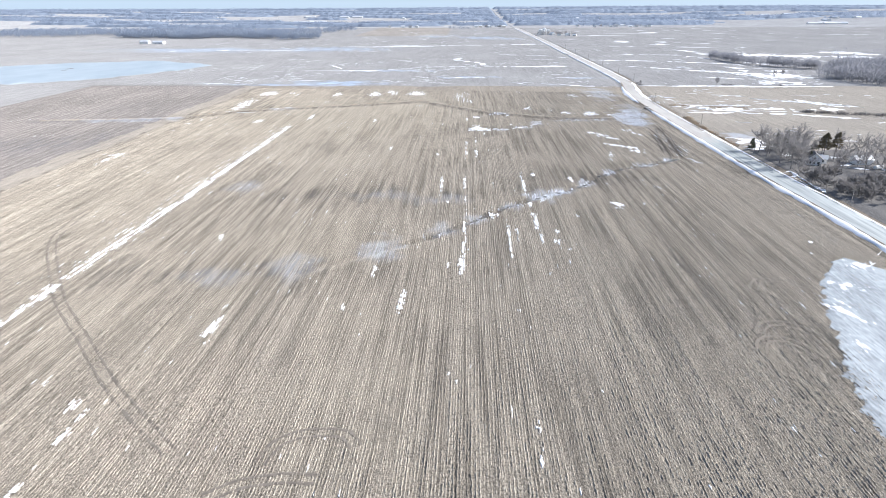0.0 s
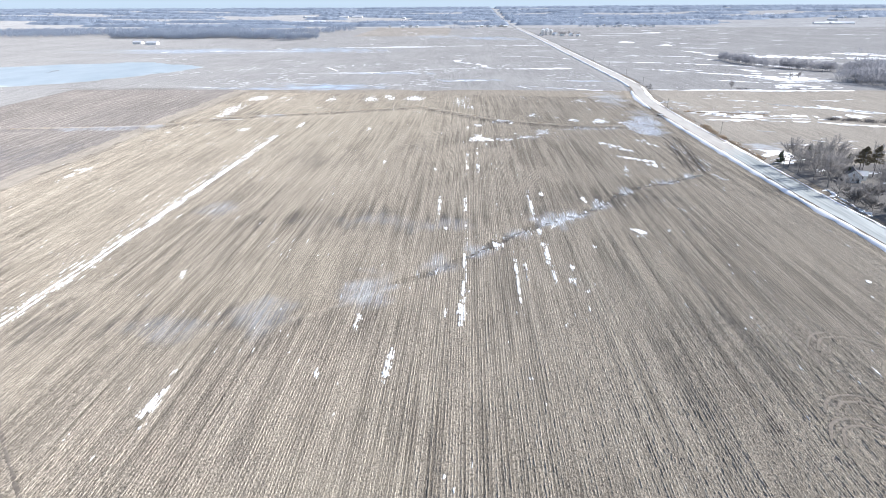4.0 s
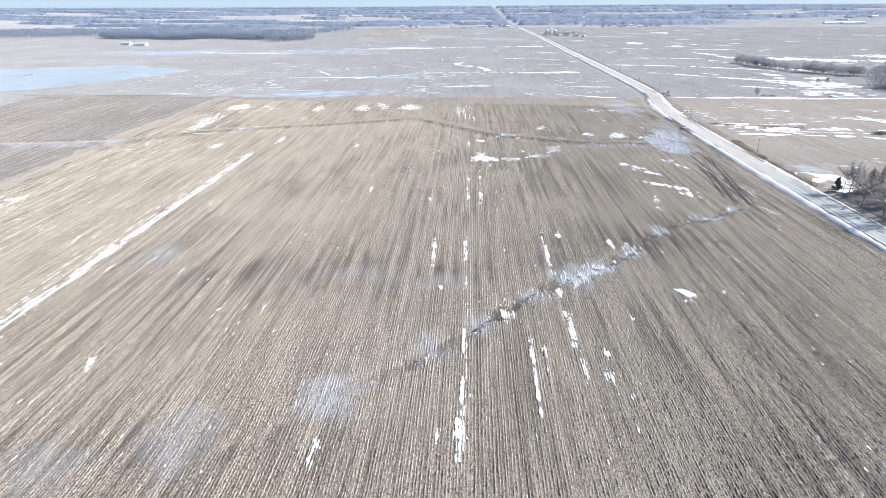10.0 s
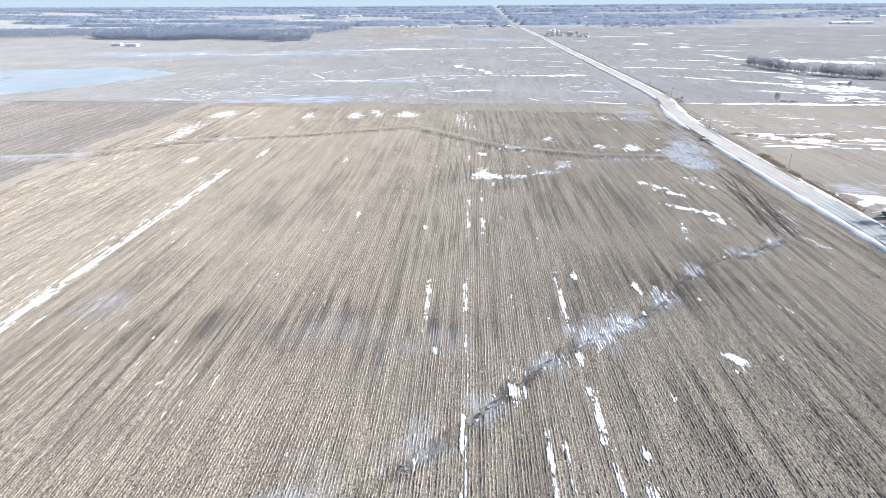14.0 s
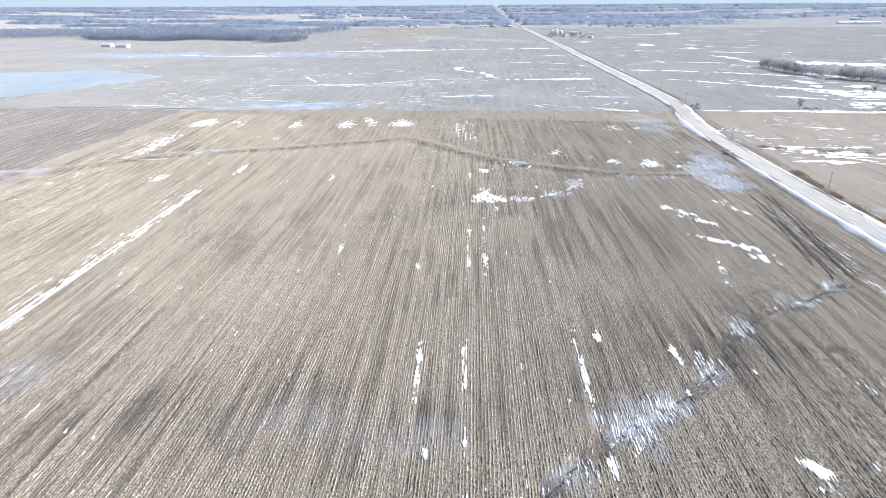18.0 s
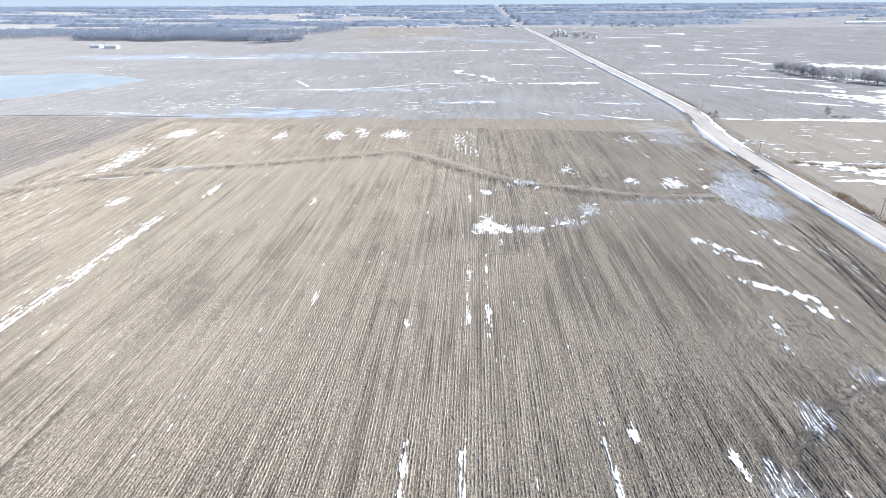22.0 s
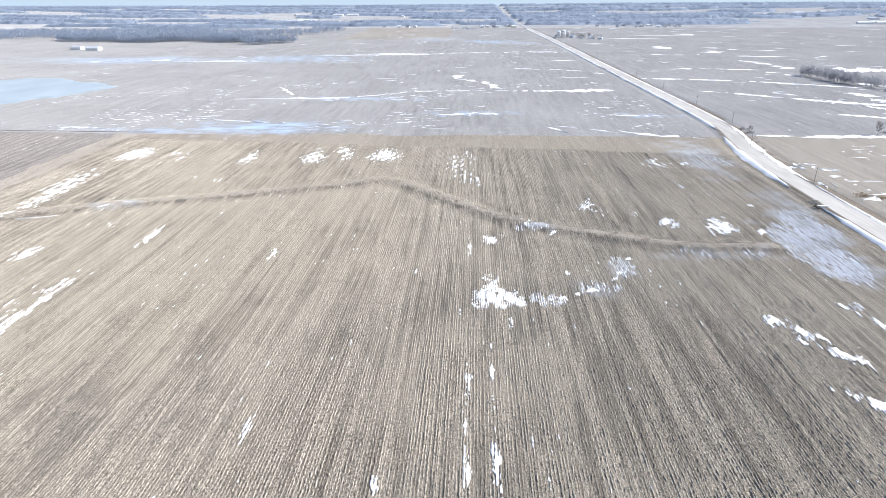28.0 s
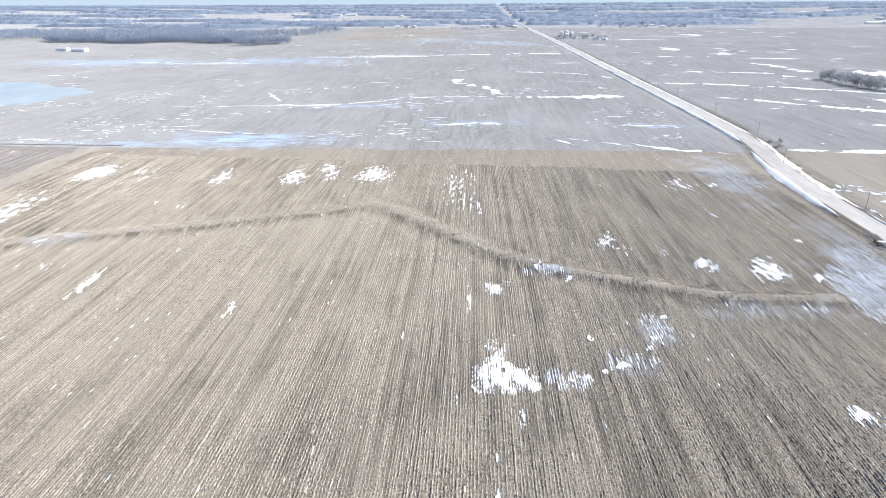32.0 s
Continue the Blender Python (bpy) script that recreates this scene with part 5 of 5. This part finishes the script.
WEST_NEAR = [(-470, 1620, 30, 26), (-430, 1660, 36, 26), (-560, 1700, 60, 40), (-660, 1740, 80, 40), (-760, 1700, 60, 40), (-880, 1760, 120, 70)]
WEST_FAR = [(-650, 1900, 160, 110), (-900, 2000, 200, 130), (-480, 1980, 70, 60), (-1250, 1900, 220, 160), (-430, 2150, 50, 60)]
CREEK = [(500, 760, 50, 42), (560, 790, 70, 60), (470, 800, 26, 24), (640, 830, 90, 80), (580, 880, 60, 40)]
woods("tree_belt", [(418, 1066, 8, 18), (423, 1030, 8, 20), (428, 1000, 9, 18), (438, 972, 9, 16), (452, 946, 12, 12), (466, 930, 12, 10), (480, 917, 12, 10), (496, 905, 14, 9), (515, 893, 12, 9)],
      300, 8, 14, "narrow belt of leafless trees across snowy fields", 41, 46, M_WOODTWIG)
woods("creek_wood", CREEK,
      1200, 11, 18, "dense leafless wood beside a snowy creek", 42, 44, M_WOODTWIG, 0.06)
woods("creek_wood", [(700, 1110, 60, 20), (860, 1060, 120, 60), (1000, 980, 160, 90)], 260, 9, 15, "leafless trees along a far creek", 43, 36, M_WOODTWIG)
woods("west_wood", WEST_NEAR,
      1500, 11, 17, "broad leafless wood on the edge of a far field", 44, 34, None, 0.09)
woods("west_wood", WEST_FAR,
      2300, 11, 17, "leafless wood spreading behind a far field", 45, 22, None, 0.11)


def canopy(places, height, seed, cell=9.0):
    """The closed mass of a wood's bare crowns under its highest twigs, over soft ellipses."""
    parts = []
    for i, (cx, cy, rx, ry) in enumerate(places):
        nx, ny = int(2 * rx / cell) + 4, int(2 * ry / cell) + 4
        gx, gy = np.meshgrid(np.linspace(-1.15, 1.15, nx), np.linspace(-1.15, 1.15, ny))
        x, y = (cx + gx * rx).ravel(), (cy + gy * ry).ravel()
        rag = 0.14 * wobble(x, y, 45, seed + i)
        inside = np.clip((1.04 + rag - np.hypot(gx, gy).ravel()) / 0.3, 0, 1)
        inside *= smooth(14, 22, np.abs(x - road_x(y)))
        z = ground_z(x, y) - 0.6 + height * inside ** 0.6 * (1 + 0.16 * wobble(x, y, 24, seed + 3) + 0.10 * wobble(x, y, 90, seed + 4))
        parts.append((np.stack([x, y, z], 1), grid_faces(nx, ny)))
    v, f = strips(parts)
    return tagged(new("wood_canopy", mesh_from("wood_canopy", v, f, M_CANOPY, True)), "closed mass of leafless crowns in a distant wood, coloured blue-grey for haze", "woods", kind="stuff")


def belt(y, x0, x1, depth, n, seed, h0=11, h1=18, full=0.8, k=5, chunk=0.2):
    rs = np.random.RandomState(seed)
    places = []
    x = x0
    while x < x1:
        w = rs.uniform(160, 620)
        if rs.uniform() < full:
            places.append((x + w / 2, y + rs.normal(0, depth), w * 0.56, rs.uniform(20, 70)))
        x += w
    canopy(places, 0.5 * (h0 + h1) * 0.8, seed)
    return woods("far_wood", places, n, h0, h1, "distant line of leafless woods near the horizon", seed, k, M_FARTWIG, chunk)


belt(2480, -1500, -450, 60, 550, 81)
belt(2620, -1900, 700, 70, 1200, 82)
belt(2760, 100, 850, 60, 750, 93)
belt(2900, -2300, -600, 90, 850, 83)
belt(2880, 150, 900, 60, 850, 84, full=0.95)
belt(3120, -200, 2600, 60, 2100, 85, full=0.95)
belt(3250, -2600, 2600, 70, 2100, 86)
belt(3450, -1200, 3000, 80, 2000, 87, full=0.95)
belt(3650, -2900, 3000, 80, 1800, 94)
belt(3850, -3000, 3200, 90, 1800, 88)
belt(4100, -3200, 3300, 90, 1800, 92, 12, 19, 0.85)
belt(4350, -3400, 3500, 80, 1800, 89, 12, 19, 0.9)
belt(4600, -3600, 3600, 70, 1800, 90, 12, 20, 0.92)
belt(4830, -3800, 3800, 40, 1800, 91, 12, 20, 0.95)


# ---- buildings ----
def prism(w, l, z0, z1, over, material, thick=0.25):
    """A gable roof over a w by l plan, ridge along y, as one closed slab."""
    bm = bmesh.new()
    hw, hl = w / 2 + over, l / 2 + over
    drop = (z1 - z0) * over / (w / 2)
    prof = [(-hw, z0 - drop), (0, z1), (hw, z0 - drop), (hw, z0 - drop + thick), (0, z1 + thick), (-hw, z0 - drop + thick)]
    a = [bm.verts.new((x, -hl, z)) for x, z in prof]
    b = [bm.verts.new((x, hl, z)) for x, z in prof]
    for i in range(6):
        bm.faces.new((a[i], a[(i + 1) % 6], b[(i + 1) % 6], b[i]))
    bm.faces.new((a[0], a[1], a[4], a[5]))
    bm.faces.new((a[1], a[2], a[3], a[4]))
    bm.faces.new((b[0], b[5], b[4], b[1]))
    bm.faces.new((b[1], b[4], b[3], b[2]))
    return finish(bm, material)


def gable_walls(w, l, z0, z1, material):
    bm = bmesh.new()
    prof = [(-w / 2, -0.3), (w / 2, -0.3), (w / 2, z0), (0, z1), (-w / 2, z0)]
    a = [bm.verts.new((x, -l / 2, z)) for x, z in prof]
    b = [bm.verts.new((x, l / 2, z)) for x, z in prof]
    bm.faces.new(a)
    bm.faces.new(b[::-1])
    for i in range(5):
        bm.faces.new((a[i], a[(i + 1) % 5], b[(i + 1) % 5], b[i]))
    return finish(bm, material)


def window(parent, x, y, z, w, h, turn=0):
    """A framed window on the wall that faces -y (turn 0) or +x (turn 90)."""
    win = part("window", block(-w / 2 - 0.1, w / 2 + 0.1, -0.05, 0.05, -h / 2 - 0.1, h / 2 + 0.1, M_WHITE), parent)
    win.matrix_basis = pose(x, y, z, 0, 0, turn)
    pane = part("pane", block(-w / 2, w / 2, -0.08, -0.052, -h / 2, h / 2, M_GLASS), win, "dark glass pane")
    part("sill", block(-w / 2 - 0.15, w / 2 + 0.15, -0.14, -0.05, -h / 2 - 0.16, -h / 2 - 0.1, M_WHITE), win)
    return pane


def building(name, x, y, turn, w, l, eaves, ridge, wall, roof, label, category, group="", rows=1, cols=2, door=True, chimney=False):
    root = empty(name, x, y, turn)
    part("wall", gable_walls(w, l, eaves, ridge, wall), root)
    part("roof", prism(w, l, eaves, ridge, 0.4, roof), root)
    for r in range(rows):
        for c in range(cols):
            z = 1.5 + r * 2.7
            if z < eaves - 0.2 or abs((c + 0.5) / cols - 0.5) < 0.3:
                window(root, (c + 0.5) / cols * w * 0.8 - w * 0.4, -l / 2 - 0.05, z, 0.9, 1.3)
            if z < eaves - 0.4:
                window(root, -w / 2 - 0.05, ((c + 0.5) / cols - 0.5) * l * 0.8, z, 0.9, 1.3, -90)
    if door:
        d = part("door", block(-0.5, 0.5, -0.06, 0.06, 0, 2.05, M_GLASS), root)
        d.matrix_basis = pose(w * 0.32, -l / 2 - 0.06, 0)
    if chimney:
        part("chimney", block(-0.4, 0.4, l * 0.12, l * 0.12 + 0.8, ridge - 1.0, ridge + 1.0, M_RED, 0.04), root)
    return tagged(root, label, category, group)


building("farmhouse", 210.5, 360, -22, 7.8, 8.0, 3.7, 6.9, M_WHITE, M_ROOF, "two-storey white farmhouse with a steep gable and dark grey roof", "house", rows=2, cols=3)
building("house_annex", 216.8, 363.5, 60, 6.0, 6.5, 2.8, 4.6, M_WHITE, M_METAL, "low white annex beside the farmhouse", "annex")
building("garage", 239.5, 361, 92, 7.0, 10.0, 2.9, 4.8, M_WHITE, M_METAL, "white garage with a pale metal roof", "garage", cols=1)


def tank(x, y, turn, length, radius):
    root = empty("propane_tank", x, y, turn)
    bm = bmesh.new()
    bmesh.ops.create_cone(bm, cap_ends=True, segments=18, radius1=radius, radius2=radius, depth=length)
    bmesh.ops.bevel(bm, geom=[e for e in bm.edges if abs(e.verts[0].co.z) > length * 0.49 and abs(e.verts[1].co.z) > length * 0.49 and len(e.link_faces) == 2], offset=radius * 0.45, segments=3, affect="EDGES")
    bmesh.ops.rotate(bm, verts=bm.verts, matrix=Matrix.Rotation(radians(90), 3, "Y"))
    bmesh.ops.translate(bm, verts=bm.verts, vec=(0, 0, radius + 0.35))
    part("shell", finish(bm, M_WHITE), root)
    for s in (-0.3, 0.3):
        part("saddle", block(s * length - 0.15, s * length + 0.15, -radius * 0.7, radius * 0.7, -0.1, 0.55, M_POLE), root)
    return tagged(root, "long white cylindrical fuel tank on saddles in the yard", "tank")


tank(241, 347, 20, 6.5, 1.1)


def grain_bin(x, y, r, h):
    root = empty("grain_bin", x, y)
    bm = bmesh.new()
    for i in range(int(h / 0.9)):
        bmesh.ops.create_cone(bm, cap_ends=False, segments=24, radius1=r, radius2=r * 1.012, depth=0.9, matrix=Matrix.Translation((0, 0, 0.45 + i * 0.9)))
    part("wall", finish(bm, M_METAL), root)
    top = int(h / 0.9) * 0.9
    bm = bmesh.new()
    bmesh.ops.create_cone(bm, cap_ends=True, segments=24, radius1=r * 1.05, radius2=0.5, depth=r * 0.6, matrix=Matrix.Translation((0, 0, top + r * 0.3)))
    part("roof", finish(bm, M_METAL), root)
    part("hatch", block(-0.5, 0.5, -0.5, 0.5, top + r * 0.55, top + r * 0.6 + 0.5, M_METAL, 0.05), root)
    return tagged(root, "tall pale steel grain bin with a conical roof", "grain bin", "grain bins of a far farm")


# farm beside the far road
for x, y, r, h in ((214, 1862, 5.5, 13), (226, 1868, 6, 15), (237, 1860, 5, 12), (222, 1846, 4, 10)):
    grain_bin(x, y, r, h)
FAR = "buildings of far farms"
for x, y, turn, w, l, e, r, wall, roof, kind in ((245, 1830, 20, 11, 18, 4.5, 7.5, M_WHITE, M_METAL, "white barn with a pale metal roof on a far farm"),
                                                (262, 1812, 80, 9, 12, 5, 8, M_WHITE, M_ROOF, "white farmhouse with a grey roof on a far farm"),
                                                (283, 1795, 10, 10, 16, 4, 6.5, M_METAL, M_METAL, "pale steel shed on a far farm"),
                                                (204, 1815, 5, 8, 11, 4.5, 7.5, M_WHITE, M_ROOF, "white house beside a far gravel road"),
                                                (-735, 1462, 85, 14, 26, 4.5, 7, M_WHITE, M_METAL, "long white cattle shed at the edge of a wood"),
                                                (-775, 1475, 80, 13, 22, 4.5, 7, M_METAL, M_METAL, "pale steel barn at the edge of a wood"),
                                                (300, 1774, 60, 7, 10, 3.5, 5.5, M_WHITE, M_METAL, "small white shed on a far farm")):
    building("farm_building", x, y, turn, w, l, e, r, wall, roof, kind, "farm building", FAR, cols=2)
woods("farm_trees", [(245, 1845, 30, 14), (275, 1822, 22, 14), (210, 1835, 12, 12), (300, 1800, 12, 16)], 60, 7, 12, "leafless shade trees round a far farm", 46, 40, M_TWIG)
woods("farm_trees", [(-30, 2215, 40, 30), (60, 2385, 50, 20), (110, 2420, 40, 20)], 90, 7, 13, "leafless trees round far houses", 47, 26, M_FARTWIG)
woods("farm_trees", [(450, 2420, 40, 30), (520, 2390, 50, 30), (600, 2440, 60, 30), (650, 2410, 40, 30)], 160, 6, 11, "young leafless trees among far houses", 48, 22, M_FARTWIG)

# scattered houses and barns towards the horizon
def hamlet(seed, n, x0, x1, y0, y1, big=False):
    rs = np.random.RandomState(seed)
    for i in range(n):
        x, y = rs.uniform(x0, x1), rs.uniform(y0, y1)
        w = rs.uniform(16, 24) if big else rs.uniform(8, 12)
        l = w * rs.uniform(1.5, 3.0) if big else w * rs.uniform(1.0, 1.5)
        wall, word = (M_WHITE, "white") if big else ((M_WHITE, "white"), (M_TAN, "tan"), (M_WHITE, "white"), (M_METAL, "pale steel"))[rs.randint(4)]
        roof, word2 = ((M_METAL if big else M_ROOF, "pale metal roof" if big else "dark roof"), (M_METAL, "pale metal roof"))[rs.randint(2)]
        kind = "barn" if big else "house"
        building("far_" + kind, x, y, rs.choice([0, 90]) + rs.uniform(-12, 12), w, l, 5 if big else 4.2, 8.5 if big else 7.2, wall, roof,
                 f"distant {word} {kind} with a {word2}", kind, "distant " + kind + "s", cols=2)


hamlet(1, 9, 20, 150, 2375, 2440)
hamlet(2, 15, 410, 690, 2370, 2480)
hamlet(3, 6, 1360, 1500, 2580, 2640, True)
hamlet(4, 5, -330, -190, 2375, 2420)
hamlet(5, 4, -1000, -860, 2360, 2460)
hamlet(6, 6, -900, -650, 2820, 2950, True)
hamlet(7, 10, 200, 900, 3180, 3350)
hamlet(8, 8, -900, -200, 3350, 3600, True)
hamlet(9, 5, 1400, 1700, 3350, 3450, True)
hamlet(10, 8, 1600, 2600, 2700, 3100, True)


# ---- poles, culvert, gully ----
def utility_pole(x, y, tall=8.8):
    root = empty("utility_pole", x, y)
    v, f = tubes([((0, 0, -0.3), (0, 0, tall * 0.5), 0.17, 0.15), ((0, 0, tall * 0.5), (0, 0, tall), 0.15, 0.11)], 10)
    part("pole", mesh_from("pole", v, f, M_POLE, True), root)
    part("crossarm", block(-1.1, 1.1, -0.06, 0.06, tall - 0.75, tall - 0.6, M_POLE), root)
    for k in (-1.0, 0.0, 1.0):
        z = tall - 0.6 if k else tall
        v, f = tubes([((k, 0, z), (k, 0, z + 0.22), 0.05, 0.03)], 8)
        part("insulator", mesh_from("insulator", v, f, M_GLASS, True), root)
    return tagged(root, "weathered grey wooden utility pole with one crossarm", "utility pole", "utility poles along the road")


for px, py in ((187, 281), (187.5, 388), (188, 484), (184.5, 601), (186.5, 685), (206, 765), (207, 850), (206, 950), (205, 1060), (203, 1180), (202, 1300)):
    utility_pole(px, py)

for k, (sx, sy) in enumerate(((171.0, 369.0), (166.3, 500.0))):
    root = empty("marker_post", sx - 4.0, sy)
    part("post", block(-0.05, 0.05, -0.04, 0.04, -0.2, 1.5, M_POLE, 0.01), root)
    part("plate", block(-0.15, 0.15, -0.06, -0.041, 1.0, 1.5, M_WHITE), root)
    tagged(root, "thin roadside marker post with a pale plate", "marker post", "marker posts along the road")

culvert = empty("culvert", 166.2, 559, 0)
bm = bmesh.new()
bmesh.ops.create_cone(bm, cap_ends=False, segments=20, radius1=0.55, radius2=0.55, depth=5.0)
bmesh.ops.solidify(bm, geom=list(bm.faces), thickness=0.06)
bmesh.ops.rotate(bm, verts=bm.verts, matrix=Matrix.Rotation(radians(90), 3, "Y"))
bmesh.ops.translate(bm, verts=bm.verts, vec=(0.5, 0, 0.45))
part("pipe", finish(bm, M_METAL), culvert, "grey corrugated steel pipe")
rs = np.random.RandomState(7)
for i in range(14):
    bm = bmesh.new()
    bmesh.ops.create_icosphere(bm, subdivisions=1, radius=rs.uniform(0.3, 0.7))
    for vert in bm.verts:
        vert.co *= rs.uniform(0.75, 1.2)
        vert.co.z *= 0.7
    bmesh.ops.translate(bm, verts=bm.verts, vec=(rs.uniform(-3.0, -1.0), rs.uniform(-2.6, 2.6), rs.uniform(0.1, 0.5)))
    part("rock", finish(bm, M_MUD), culvert)
tagged(culvert, "steel culvert pipe end with dark rocks under the road", "culvert")

# the eroded gully that runs over the field, with pale grass and rime on its banks
line = spline(GULLY[2:], 2.5)
rs = np.random.RandomState(13)
pts = [(float(a), float(b), 1.3, 1.6) for a, b in line[::2] if wobble(a, b, 22, 14) > -0.1]
thicket("gully_grass", pts, len(pts) * 26, 0.35, 0.8, "pale frosted grass on the banks of a gully", "dry grass", 37, M_FROST, 0.10, 0.5)
banks = line[np.array([wobble(a, b, 30, 19) > -0.2 for a, b in line])]
k = len(banks)
v, f = strips(mounds(banks[:, 0] + rs.normal(0, 1.3, k), banks[:, 1] + rs.normal(0, 1.5, k), rs.uniform(0.8, 3.5, k), rs.uniform(0.15, 0.55, k), rs, 0.14))
tagged(new("gully_snow", mesh_from("gully_snow", v, f, M_RIME, True)), "grey snow remains along a gully", "snow crumbs", kind="stuff")

# the wet bed of the gully
v, f = strips([ribbon(spline(GULLY[a:b], 1.2), -0.5, 0.5, 0.05, 0.0, 0.2, 23, 3) for a, b in ((3, 6), (7, len(GULLY)))])
tagged(new("gully_bed", mesh_from("gully_bed", v, f, M_MUD, True)), "narrow dark wet bed of a gully winding over stubble", "gully", kind="structure")

# dry grass on the back of the terrace ridge
rs = np.random.RandomState(17)
pts = [(float(a), float(b), 4.5, 3.0) for a, b in TERRACE_LINE]
thicket("terrace_grass", pts, len(pts) * 26, 0.25, 0.6, "matted tan grass along a low curved terrace ridge", "dry grass", 38, M_REED, 0.10, 0.8)
